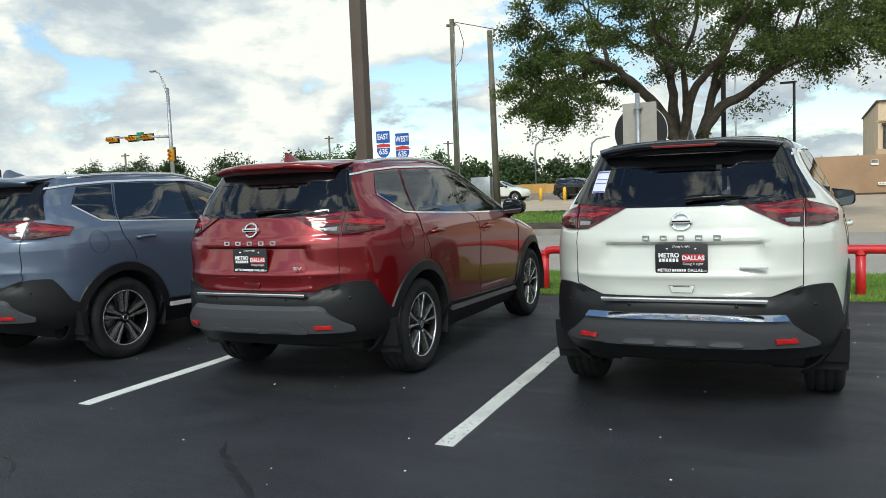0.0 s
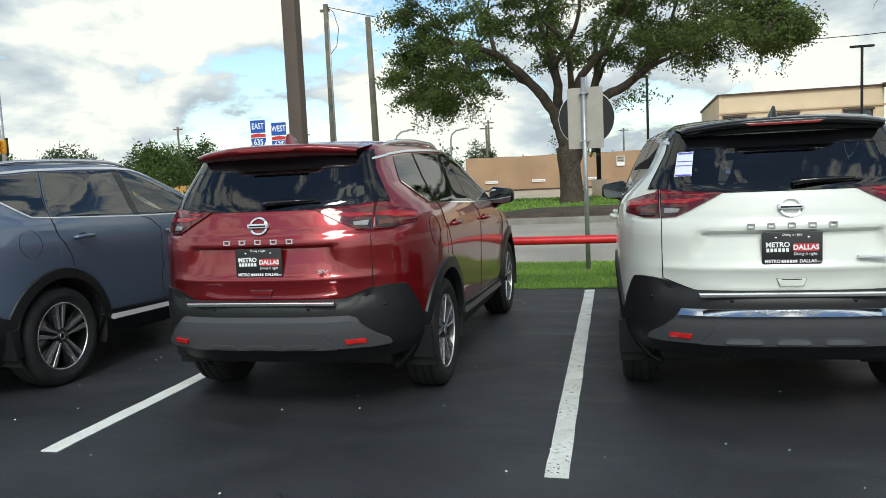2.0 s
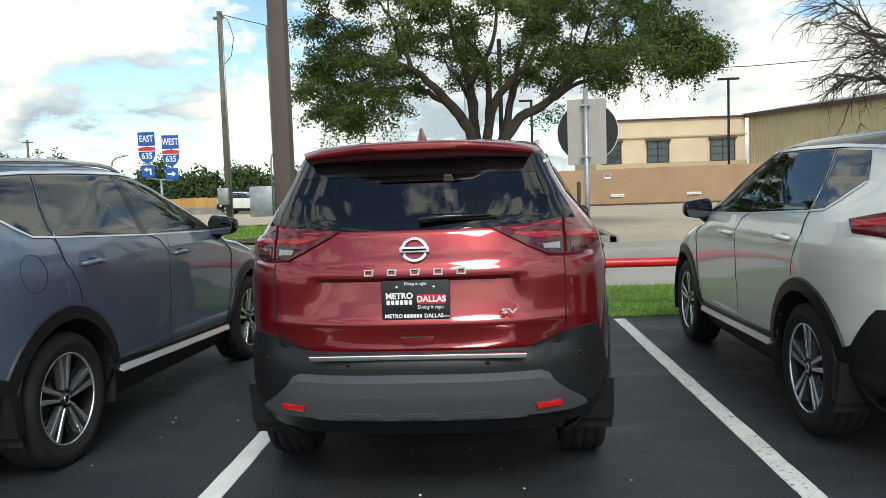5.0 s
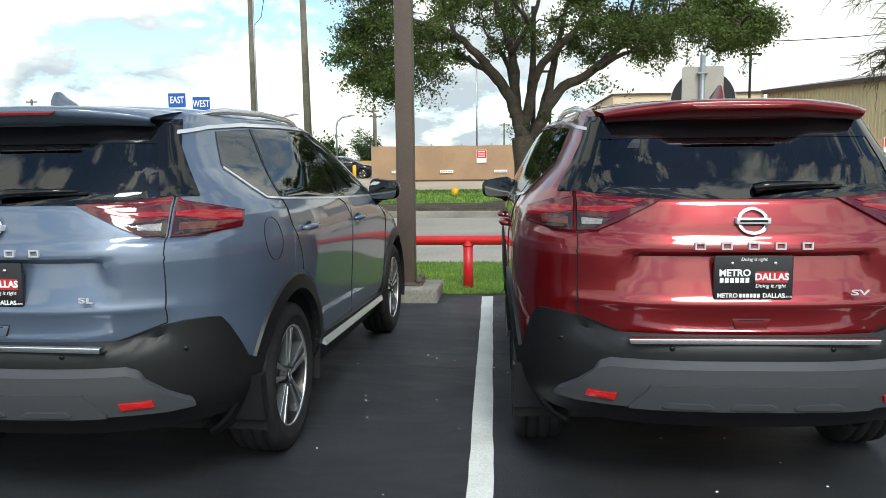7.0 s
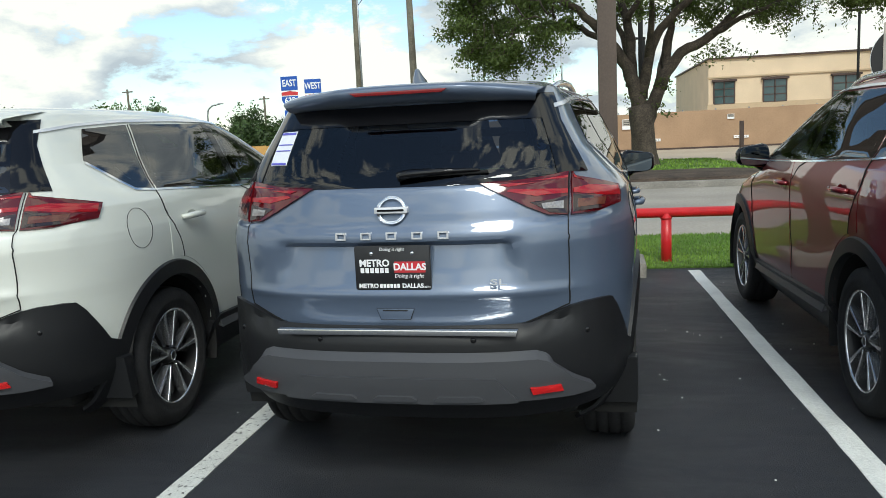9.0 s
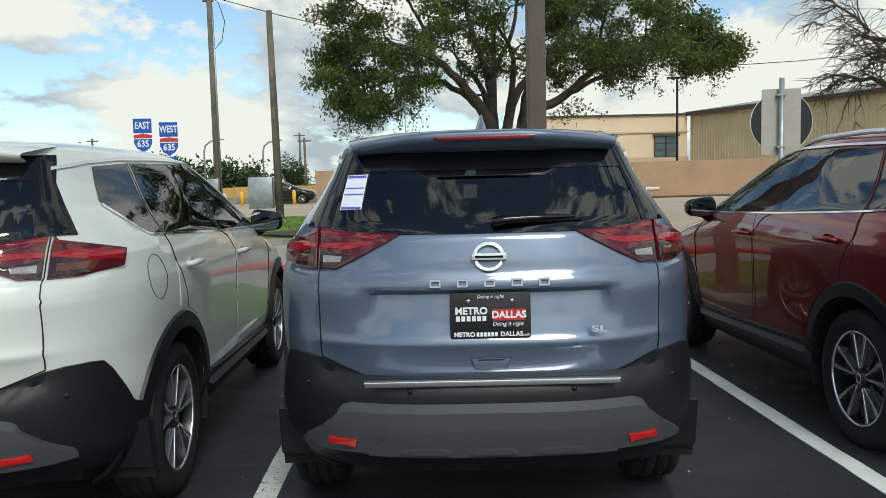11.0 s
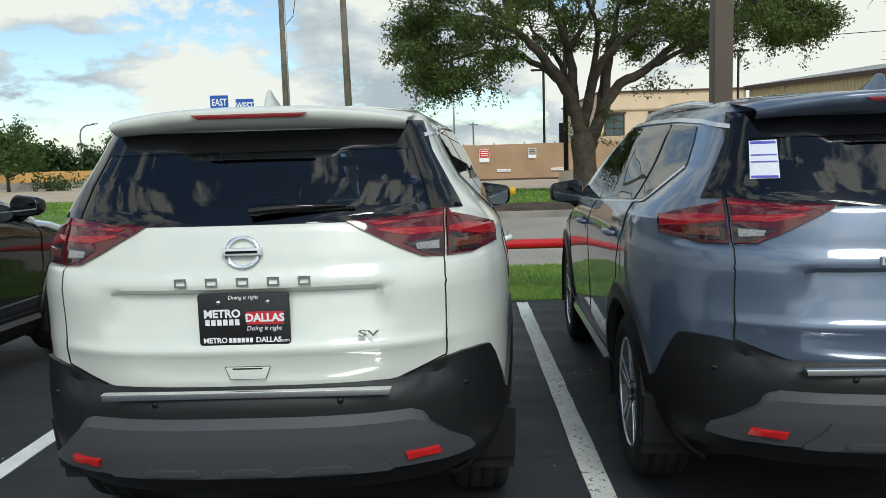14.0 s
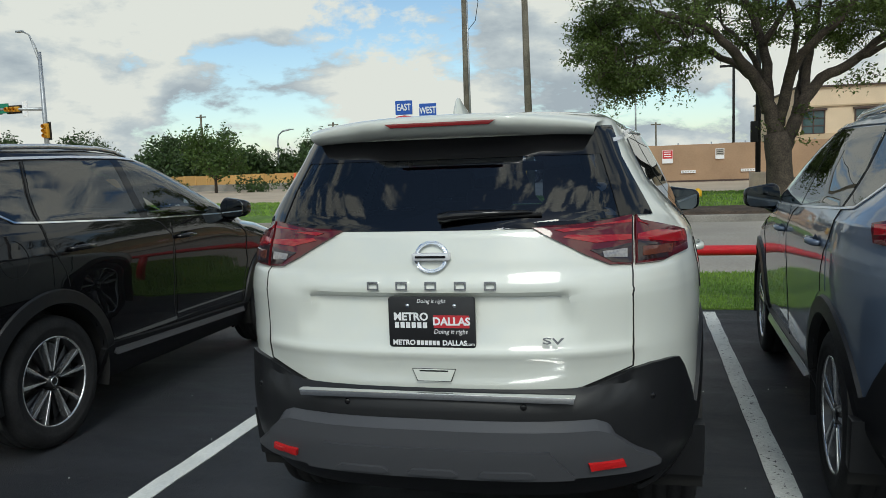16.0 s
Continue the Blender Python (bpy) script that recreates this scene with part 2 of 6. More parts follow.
ROOF_GREY = surface("grey_roofing", (0.32, 0.32, 0.31), 0.6, 0.2, var=0.1, var_scale=0.5, grain=0.05)
TRIM_BROWN = surface("brown_trim", (0.06, 0.035, 0.028), 0.6, grain=0.1)
WINDOW_DARK = surface("building_glass", (0.04, 0.075, 0.075), 0.08, 0.0, 0.5, var=0.2, var_scale=1.2)
FENCE_WOOD = surface("orange_wood_fence", (0.52, 0.30, 0.10), 0.85, grain=0.1, grain_scale=8, piece=0.12)
BOLLARD = surface("bollard_yellow", (0.75, 0.42, 0.02), 0.5, grain=0.08)
DELINEATOR = surface("orange_plastic", (0.70, 0.10, 0.02), 0.5, grain=0.08)
FARLAND = surface("distant_ground", (0.12, 0.13, 0.06), 0.95, var=0.3, var_scale=0.05, grain=0.2, grain_scale=2)


def worn(m, hue, scale, at):
    """Specks of the ground showing through a worn coat of paint."""
    nt = m.node_tree
    p = nt.nodes["Principled BSDF"]
    src = p.inputs["Base Color"].links[0].from_socket
    tc = nt.nodes.new("ShaderNodeTexCoord")
    n = nt.nodes.new("ShaderNodeTexNoise")
    n.inputs["Scale"].default_value, n.inputs["Detail"].default_value, n.inputs["Roughness"].default_value = scale, 4, 0.7
    nt.links.new(tc.outputs["Object"], n.inputs["Vector"])
    r = nt.nodes.new("ShaderNodeValToRGB")
    r.color_ramp.elements[0].position, r.color_ramp.elements[1].position = at, at + 0.03
    nt.links.new(n.outputs[0], r.inputs[0])
    mx = nt.nodes.new("ShaderNodeMix")
    mx.data_type = "RGBA"
    nt.links.new(r.outputs[0], mx.inputs[0])
    nt.links.new(src, mx.inputs[6])
    mx.inputs[7].default_value = (*hue, 1)
    nt.links.new(mx.outputs[2], p.inputs["Base Color"])
    return m


def dusty(m, hue, scale, at, most):
    """Faint smears of pale dust and scuffs, with uneven gloss."""
    nt = m.node_tree
    p = nt.nodes["Principled BSDF"]
    src = p.inputs["Base Color"].links[0].from_socket
    tc = nt.nodes.new("ShaderNodeTexCoord")
    mp = nt.nodes.new("ShaderNodeMapping")
    mp.inputs["Rotation"].default_value = (0, 0, radians(24))
    mp.inputs["Scale"].default_value = (0.55, 1.5, 1)
    nt.links.new(tc.outputs["Object"], mp.inputs["Vector"])
    n = nt.nodes.new("ShaderNodeTexNoise")
    n.inputs["Scale"].default_value, n.inputs["Detail"].default_value, n.inputs["Roughness"].default_value = scale, 9, 0.72
    n.inputs["Distortion"].default_value = 0.6
    nt.links.new(mp.outputs[0], n.inputs["Vector"])
    r = nt.nodes.new("ShaderNodeMapRange")
    r.inputs[1].default_value, r.inputs[2].default_value, r.inputs[4].default_value = at, at + 0.22, most
    nt.links.new(n.outputs[0], r.inputs[0])
    mx = nt.nodes.new("ShaderNodeMix")
    mx.data_type = "RGBA"
    nt.links.new(r.outputs[0], mx.inputs[0])
    nt.links.new(src, mx.inputs[6])
    mx.inputs[7].default_value = (*hue, 1)
    nt.links.new(mx.outputs[2], p.inputs["Base Color"])
    g = nt.nodes.new("ShaderNodeMapRange")
    g.inputs[1].default_value, g.inputs[2].default_value = 0.35, 0.65
    g.inputs[3].default_value, g.inputs[4].default_value = 0.42, 0.70
    nt.links.new(n.outputs[0], g.inputs[0])
    nt.links.new(g.outputs[0], p.inputs["Roughness"])
    return m


dusty(ASPHALT, (0.058, 0.060, 0.063), 1.1, 0.53, 0.40)
LINE_WORN = worn(surface("worn_line_paint", (0.66, 0.67, 0.63), 0.65, var=0.12, var_scale=3, grain=0.12, grain_scale=90, bump=0.5), (0.03, 0.03, 0.033), 34, 0.60)
LINE_PAINT = worn(LINE_PAINT, (0.05, 0.05, 0.05), 26, 0.70)


# ---- mesh helpers ----
def finish(bm, name, smooth=True, angle=38):
    me = bpy.data.meshes.new(name)
    bmesh.ops.recalc_face_normals(bm, faces=bm.faces) if not smooth else None
    lim = radians(angle)
    for f in bm.faces:
        f.smooth = smooth
    if smooth:
        for e in bm.edges:
            if len(e.link_faces) == 2 and e.calc_face_angle(0) > lim:
                e.smooth = False
    bm.to_mesh(me)
    bm.free()
    return me


def part(name, bm, material, parent=None, label="", smooth=True, at=None, angle=38):
    """One mesh object from a bmesh (or a mesh), under a thing or a part."""
    me = bm if isinstance(bm, bpy.types.Mesh) else finish(bm, name, smooth, angle)
    ob = new(name, me)
    if not me.materials:
        me.materials.append(material)
    if parent is not None:
        ob.parent = parent
    if at is not None:
        ob.matrix_basis = at
    if label:
        ob["label"] = label
    return ob


def thing(name, label, category, group="", at=None):
    ob = new(name)
    ob.empty_display_size = 0.2
    if at is not None:
        ob.matrix_basis = at
    return tagged(ob, label, category, group)


def box(x0, x1, y0, y1, z0, z1, bevel=0.0, bm=None, seg=2):
    bm = bm or bmesh.new()
    r = bmesh.ops.create_cube(bm, size=1)
    for v in r["verts"]:
        v.co = Vector((x0 if v.co.x < 0 else x1, y0 if v.co.y < 0 else y1, z0 if v.co.z < 0 else z1))
    if bevel:
        es = list({e for v in r["verts"] for e in v.link_edges})
        bmesh.ops.bevel(bm, geom=es, offset=bevel, segments=seg, affect="EDGES", profile=0.5)
    return bm


def sweep(pts, radii, n=10, bm=None, cap=True):
    """A tube along points, with a radius at each."""
    bm = bm or bmesh.new()
    pts = [Vector(p) for p in pts]
    rings = []
    for i, p in enumerate(pts):
        d = (pts[min(i + 1, len(pts) - 1)] - pts[max(i - 1, 0)]).normalized()
        a = d.cross(Vector((0, 0, 1)))
        if a.length < 0.05:
            a = d.cross(Vector((1, 0, 0)))
        a.normalize()
        if rings:
            a = (last - d * last.dot(d)).normalized()
        last = a
        b = d.cross(a)
        r = radii[i] if hasattr(radii, "__len__") else radii
        rings.append([bm.verts.new(p + (a * math.cos(2 * math.pi * k / n) + b * math.sin(2 * math.pi * k / n)) * r) for k in range(n)])
    for q, w in zip(rings, rings[1:]):
        for k in range(n):
            bm.faces.new((q[k], q[(k + 1) % n], w[(k + 1) % n], w[k]))
    if cap:
        bm.faces.new(rings[0][::-1])
        bm.faces.new(rings[-1])
    return bm


def lathe(profile, n=48, axis="x", bm=None):
    """Turns (along, radius) points round an axis."""
    bm = bm or bmesh.new()
    rings = []
    for a, r in profile:
        ring = []
        for k in range(n):
            c, s = math.cos(2 * math.pi * k / n) * r, math.sin(2 * math.pi * k / n) * r
            ring.append(bm.verts.new((a, c, s) if axis == "x" else (c, s, a)))
        rings.append(ring)
    for q, w in zip(rings, rings[1:]):
        for k in range(n):
            bm.faces.new((q[k], q[(k + 1) % n], w[(k + 1) % n], w[k]))
    return bm


def prism(poly, d0, d1, plane="xz", bevel=0.0, bm=None):
    """A plate with the outline poly, from depth d0 to d1 across the plane."""
    bm = bm or bmesh.new()
    def co(p, d):
        return {"xz": (p[0], d, p[1]), "yz": (d, p[0], p[1]), "xy": (p[0], p[1], d)}[plane]
    a = [bm.verts.new(co(p, d0)) for p in poly]
    b = [bm.verts.new(co(p, d1)) for p in poly]
    n = len(poly)
    fs = [bm.faces.new(a), bm.faces.new(b[::-1])]
    for i in range(n):
        fs.append(bm.faces.new((a[i], b[i], b[(i + 1) % n], a[(i + 1) % n])))
    bmesh.ops.recalc_face_normals(bm, faces=fs)
    if bevel:
        bmesh.ops.bevel(bm, geom=[e for f in fs[:2] for e in f.edges], offset=bevel, segments=2, affect="EDGES", profile=0.5)
    return bm


def rounded(w, h, r, n=5, cx=0.0, cz=0.0):
    pts = []
    for sx, sz, a0 in ((1, 1, 0), (-1, 1, 90), (-1, -1, 180), (1, -1, 270)):
        for k in range(n + 1):
            a = radians(a0 + 90 * k / n)
            pts.append((cx + sx * (w / 2 - r) + r * math.cos(a), cz + sz * (h / 2 - r) + r * math.sin(a)))
    return pts


LETTERS = {}


def words(body, size, depth=0.002, shear=0.0, bold=0.0):
    """The mesh of a line of writing, centred, in the built-in font, standing in the xz plane and facing -y."""
    key = (body, size, depth, shear, bold)
    if key not in LETTERS:
        cu = bpy.data.curves.new("writing", "FONT")
        cu.body, cu.size, cu.extrude, cu.shear, cu.offset = body, size, depth, shear, bold
        cu.align_x, cu.align_y = "CENTER", "CENTER"
        cu.resolution_u = 3
        ob = new("writing", cu)
        me = bpy.data.meshes.new_from_object(ob.evaluated_get(bpy.context.evaluated_depsgraph_get()))
        bpy.data.objects.remove(ob)
        me.transform(pose(0, 0, 0, 90))
        LETTERS[key] = me
    return LETTERS[key].copy()


# ---- the car's skin ----
# plan outline at each height: rear, half width, front, and how square the corners are
SKIN = np.array([
    # z,   rear,  half,  front, nR,  LR,   nF,  LF, taper
    (0.20, 0.34, 0.74, 4.40, 3.0, 0.90, 2.6, 0.95, 0.0),
    (0.30, 0.16, 0.82, 4.52, 3.0, 0.95, 2.6, 1.00, 0.0),
    (0.40, 0.065, 0.865, 4.58, 3.0, 1.00, 2.6, 1.05, 0.0),
    (0.47, 0.025, 0.893, 4.61, 3.0, 1.02, 2.6, 1.05, 0.0),
    (0.55, 0.005, 0.900, 4.63, 3.0, 1.03, 2.6, 1.05, 0.0),
    (0.66, 0.002, 0.905, 4.63, 3.0, 1.04, 2.6, 1.05, 0.0),
    (0.715, 0.010, 0.906, 4.62, 3.0, 1.04, 2.6, 1.05, 0.0),
    (0.735, 0.014, 0.906, 4.61, 3.0, 1.03, 2.6, 1.05, 0.0),
    (0.80, 0.020, 0.908, 4.58, 3.0, 1.03, 2.6, 1.05, 0.0),
    (0.855, 0.020, 0.911, 4.54, 3.0, 1.03, 2.6, 1.05, 0.0),
    (0.95, 0.030, 0.915, 4.42, 3.0, 1.03, 2.5, 1.10, 0.0),
    (1.04, 0.034, 0.913, 4.10, 3.0, 1.03, 2.4, 1.10, 0.0),
    (1.075, 0.040, 0.910, 3.88, 3.0, 1.03, 2.4, 1.10, 0.0),
    (1.12, 0.052, 0.900, 3.72, 3.0, 1.02, 2.6, 1.00, 0.0),
    (1.16, 0.060, 0.893, 3.50, 2.95, 1.02, 2.8, 0.90, 0.0),
    (1.20, 0.072, 0.882, 3.39, 2.9, 0.98, 3.0, 0.84, 0.0),
    (1.25, 0.088, 0.864, 3.27, 2.9, 0.84, 3.0, 0.80, 0.05),
    (1.30, 0.125, 0.842, 3.15, 3.0, 0.64, 3.0, 0.78, 0.10),
    (1.40, 0.205, 0.798, 2.93, 3.3, 0.42, 3.0, 0.76, 0.17),
    (1.50, 0.285, 0.748, 2.71, 3.4, 0.36, 3.0, 0.75, 0.18),
    (1.56, 0.330, 0.715, 2.56, 3.4, 0.35, 3.0, 0.75, 0.17),
    (1.60, 0.350, 0.687, 2.44, 3.3, 0.35, 3.0, 0.74, 0.16),
    (1.635, 0.365, 0.645, 2.31, 3.0, 0.40, 2.9, 0.72, 0.13),
    (1.66, 0.42, 0.580, 2.18, 2.8, 0.48, 2.8, 0.68, 0.08),
    (1.675, 0.55, 0.490, 2.05, 2.7, 0.55, 2.7, 0.62, 0.02),
    (1.685, 0.80, 0.330, 1.88, 2.6, 0.50, 2.6, 0.45, 0.0),
    (1.689, 1.10, 0.12, 1.60, 2.4, 0.22, 2.4, 0.20, 0.0),
])
NR, NS, NF = 48, 44, 22


def bump01(a, b, v):
    t = np.clip((v - a) / (b - a), 0, 1)
    return t * t * (3 - 2 * t)


def sculpt(x, z):
    """How far the tailgate is pressed in: the number-plate field under the crease."""
    ax = np.abs(x)
    hw = 0.425 + 0.26 * (1.058 - z)
    lat = 1 - bump01(hw - 0.008, hw + 0.022, ax)
    press = 0.040 * lat * (1 - bump01(1.046, 1.060, z)) * np.clip((z - 0.862) / 0.19, 0, 1)
    ridge = -0.010 * (1 - bump01(0.44, 0.52, ax)) * np.exp(-((z - 1.085) / 0.028) ** 2)
    hip = -0.020 * bump01(0.42, 0.66, ax) * (1 - bump01(1.115, 1.130, z)) * bump01(0.90, 1.10, z)
    tuck = 0.034 * (1 - bump01(0.60, 0.70, ax)) * np.clip((0.858 - z) / 0.12, 0, 1) * bump01(0.712, 0.738, z)
    edge = -0.006 * (1 - bump01(0.62, 0.70, ax)) * np.exp(-((z - 0.862) / 0.016) ** 2)
    return press + ridge + hip + tuck + edge


CONTOURS = {}


def contour(z):
    k = round(z, 4)
    if k not in CONTOURS:
        _, yr, w, yf, nr, lr, nf, lf, taper = [np.interp(k, SKIN[:, 0], SKIN[:, i]) for i in range(9)]
        f = np.linspace(0, 1, NR) ** 1.0 * math.pi / 2
        xr = w * np.sin(f) ** (2 / nr)
        yy = yr + lr * (1 - np.cos(f) ** (2 / nr))
        # even spacing along the corner
        d = np.concatenate(([0], np.cumsum(np.hypot(np.diff(xr), np.diff(yy)))))
        u = np.linspace(0, d[-1], NR)
        xr, yy = np.interp(u, d, xr), np.interp(u, d, yy)
        yy = yy + sculpt(xr, k) * (yy < yr + 0.35)
        ys = np.linspace(yr + lr, yf - lf, NS + 1)[1:-1]
        g = np.linspace(0, math.pi / 2, NF)
        xf = w * np.cos(g) ** (2 / nf)
        yfr = yf - lf * (1 - np.sin(g) ** (2 / nf))
        x = np.concatenate((xr, np.full(NS - 1, w), xf))
        y = np.concatenate((yy, ys, yfr))
        # the cabin narrows towards the rear
        x = x * (1 - taper * np.clip(1 - (y - yr) / 1.3, 0, 1))
        s = np.concatenate(([0], np.cumsum(np.hypot(np.diff(x), np.diff(y)))))
        CONTOURS[k] = (s, x, y)
    return CONTOURS[k]


def skin(s, z):
    cs, x, y = contour(z)
    a = abs(s)
    return Vector((math.copysign(float(np.interp(a, cs, x)), s) if s else 0.0, float(np.interp(a, cs, y)), z))


def skin_out(s, z, off):
    p = skin(s, z)
    e = 0.006
    t = skin(s + e, z) - skin(s - e, z)
    v = skin(s, z + e) - skin(s, z - e)
    n = t.cross(v)
    n = n.normalized() if n.length > 1e-12 else Vector((0, -1, 0))
    return p + n * off


def on_rear(x, z):
    cs, cx, cy = contour(z)
    return math.copysign(float(np.interp(abs(x), cx[:NR], cs[:NR])), x)


def on_side(y, z):
    cs, cx, cy = contour(z)
    i = NR // 2
    return float(np.interp(y, cy[i:], cs[i:]))


def on_front(x, z):
    cs, cx, cy = contour(z)
    return math.copysign(float(np.interp(-abs(x), -cx[-NF:], cs[-NF:])), x)


def where(p):
    """(kind, a, z) with kind r, s or f, to the skin's own (s, z)."""
    k, a, z = p
    return ({"r": on_rear, "s": on_side, "f": on_front}[k](a, z), z)


def rim_wall(bm, thick_of):
    """Gives a sheet its edge: the border is drawn inwards."""
    edges = [e for e in bm.edges if e.is_boundary]
    r = bmesh.ops.extrude_edge_only(bm, edges=edges)
    for v in [g for g in r["geom"] if isinstance(g, bmesh.types.BMVert)]:
        v.co = thick_of(v.co)
    for e in edges:
        e.smooth = False


def sheet(grid, off, thick):
    """A grid of (s, z) rows laid on the skin at off, with an edge of that thickness."""
    bm = bmesh.new()
    place = {}
    rows = []
    offs = list(np.linspace(off[0], off[1], len(grid))) if isinstance(off, tuple) else [off] * len(grid)
    for row, o in zip(grid, offs):
        line = []
        for s, z in row:
            v = bm.verts.new(skin_out(s, z, o))
            place[v] = (s, z)
            line.append(v)
        rows.append(line)
    for q, w in zip(rows, rows[1:]):
        for k in range(len(q) - 1):
            bm.faces.new((q[k], q[k + 1], w[k + 1], w[k]))
    if thick:
        old = {tuple(round(c, 6) for c in v.co): place[v] for v in bm.verts}
        rim_wall(bm, lambda c: skin_out(*old[tuple(round(q, 6) for q in c)], min(offs) - thick))
    bmesh.ops.remove_doubles(bm, verts=bm.verts, dist=0.0004)
    return bm


def row_patch(poly, off=0.003, thick=0.006, dz=0.03, n=12):
    """A patch whose outline is met twice at each height. poly: where() points or (s, z)."""
    p = [where(q) if len(q) == 3 else q for q in poly]
    zs = sorted({round(q[1], 4) for q in p})
    full = []
    for a, b in zip(zs, zs[1:]):
        k = max(1, round((b - a) / dz))
        full += [a + (b - a) * i / k for i in range(k)]
    full.append(zs[-1])
    grid = []
    for z in full:
        hits = []
        for (s0, z0), (s1, z1) in zip(p, p[1:] + p[:1]):
            if min(z0, z1) - 1e-5 <= z <= max(z0, z1) + 1e-5:
                if abs(z1 - z0) < 1e-5:
                    hits += [s0, s1]
                else:
                    hits.append(s0 + (s1 - s0) * (z - z0) / (z1 - z0))
        a, b = min(hits), max(hits)
        grid.append([(a + (b - a) * i / n, z) for i in range(n + 1)])
    return sheet(grid, off, thick)


def col_patch(cols, off=0.003, thick=0.006, n=6):
    """A patch from columns: (kind, a, low, high)."""
    grid = []
    for i in range(n + 1):
        row = []
        for k, a, lo, hi in cols:
            z = lo + (hi - lo) * i / n
            row.append(where((k, a, z)))
        grid.append(row)
    return sheet(grid, off, thick)


def between(cols, steps):
    """Finer columns, straight between those given."""
    out = []
    for a, b in zip(cols, cols[1:]):
        for i in range(steps if a[0] == b[0] else 1):
            f = i / steps
            out.append((a[0], *[p + (q - p) * f for p, q in zip(a[1:], b[1:])]))
    return out + [cols[-1]]


def ribbon(pts, width=0.006, off=0.0035, steps=6):
    """A thin strip on the skin along where() points."""
    p = [where(q) for q in pts]
    line = []
    for a, b in zip(p, p[1:]):
        line += [(a[0] + (b[0] - a[0]) * i / steps, a[1] + (b[1] - a[1]) * i / steps) for i in range(steps)]
    line.append(p[-1])
    grid = [[], []]
    for i, (s, z) in enumerate(line):
        a, b = line[max(i - 1, 0)], line[min(i + 1, len(line) - 1)]
        d = Vector((b[0] - a[0], b[1] - a[1])).normalized() * width / 2
        grid[0].append((s + d.y, z - d.x))
        grid[1].append((s - d.y, z + d.x))
    return sheet(grid, off, 0.004)


def flipped(me):
    """The mirror image of a mesh, for the other side."""
    m = me.copy()
    m.transform(Matrix.Diagonal((-1, 1, 1, 1)))
    m.flip_normals()
    return m


def pair(name, bm, material, parent, label="", angle=38):
    """The part on the right side and its mirror image on the left."""
    a = part(name, bm, material, parent, label, angle=angle)
    b = part(name, flipped(a.data), material, parent, label)
    return a, b


def inside(poly, x, y):
    hit = False
    for (x0, y0), (x1, y1) in zip(poly, poly[1:] + poly[:1]):
        if (y0 > y) != (y1 > y) and x < (x1 - x0) * (y - y0) / (y1 - y0) + x0:
            hit = not hit
    return hit


HUB_R, HUB_F, HUB_Z = 0.985, 3.69, 0.368
QUARTER = [(0.640, 1.412), (0.755, 1.562), (1.105, 1.583), (0.975, 1.255), (0.845, 1.264)]
REAR_PANE = [(1.010, 1.252), (1.140, 1.585), (1.855, 1.590), (1.885, 1.212)]
FRONT_PANE = [(1.960, 1.208), (1.930, 1.590), (2.20, 1.572), (2.46, 1.492), (2.72, 1.368), (3.02, 1.180)]
BACKLIGHT = [(-0.615, 1.286), (-0.34, 1.262), (0.34, 1.262), (0.615, 1.286), (0.525, 1.575), (-0.525, 1.575)]


def shrink(poly, f):
    cx, cy = sum(p[0] for p in poly) / len(poly), sum(p[1] for p in poly) / len(poly)
    out = []
    for x, y in poly:
        d = math.hypot(x - cx, y - cy)
        k = max(0, 1 - f / d)
        out.append((cx + (x - cx) * k, cy + (y - cy) * k))
    return out


def shell():
    """The whole painted skin, open at the windows and the wheel arches."""
    zs = sorted(set(list(np.arange(0.384, 1.66, 0.014).round(4)) + [float(z) for z in SKIN[:, 0] if z > 0.39]))
    verts, rows = [], []
    for z in zs:
        s, x, y = contour(z)
        row = [(x[i], y[i], z) for i in range(len(x))]
        rows.append(row)
    n = len(rows[0])
    bm = bmesh.new()
    holes = [shrink(QUARTER, 0.03), shrink(REAR_PANE, 0.035), shrink(FRONT_PANE, 0.035)]
    back = shrink(BACKLIGHT, 0.04)
    tops = []
    for side in (1, -1):
        grid = [[bm.verts.new((side * p[0], p[1], p[2])) for p in row] for row in rows]
        tops.append(grid[-1])
        for a, b in zip(grid, grid[1:]):
            for k in range(n - 1):
                c = (a[k].co + a[k + 1].co + b[k].co + b[k + 1].co) / 4
                if min(math.hypot(c.y - HUB_R, c.z - HUB_Z), math.hypot(c.y - HUB_F, c.z - HUB_Z)) < 0.445 and abs(c.x) > 0.5:
                    continue
                if k > NR // 2 and any(inside(h, c.y, c.z) for h in holes):
                    continue
                if k < NR and inside(back, c.x, c.z):
                    continue
                if k > NR + NS and 1.17 < c.z < 1.57 and abs(c.x) < 0.66 - (c.z - 1.17) * 0.25:
                    continue
                f = (a[k], a[k + 1], b[k + 1], b[k])
                bm.faces.new(f if side > 0 else f[::-1])
    bm.faces.new(tops[0] + tops[1][-2:0:-1])
    bmesh.ops.remove_doubles(bm, verts=bm.verts, dist=0.0003)
    return bm


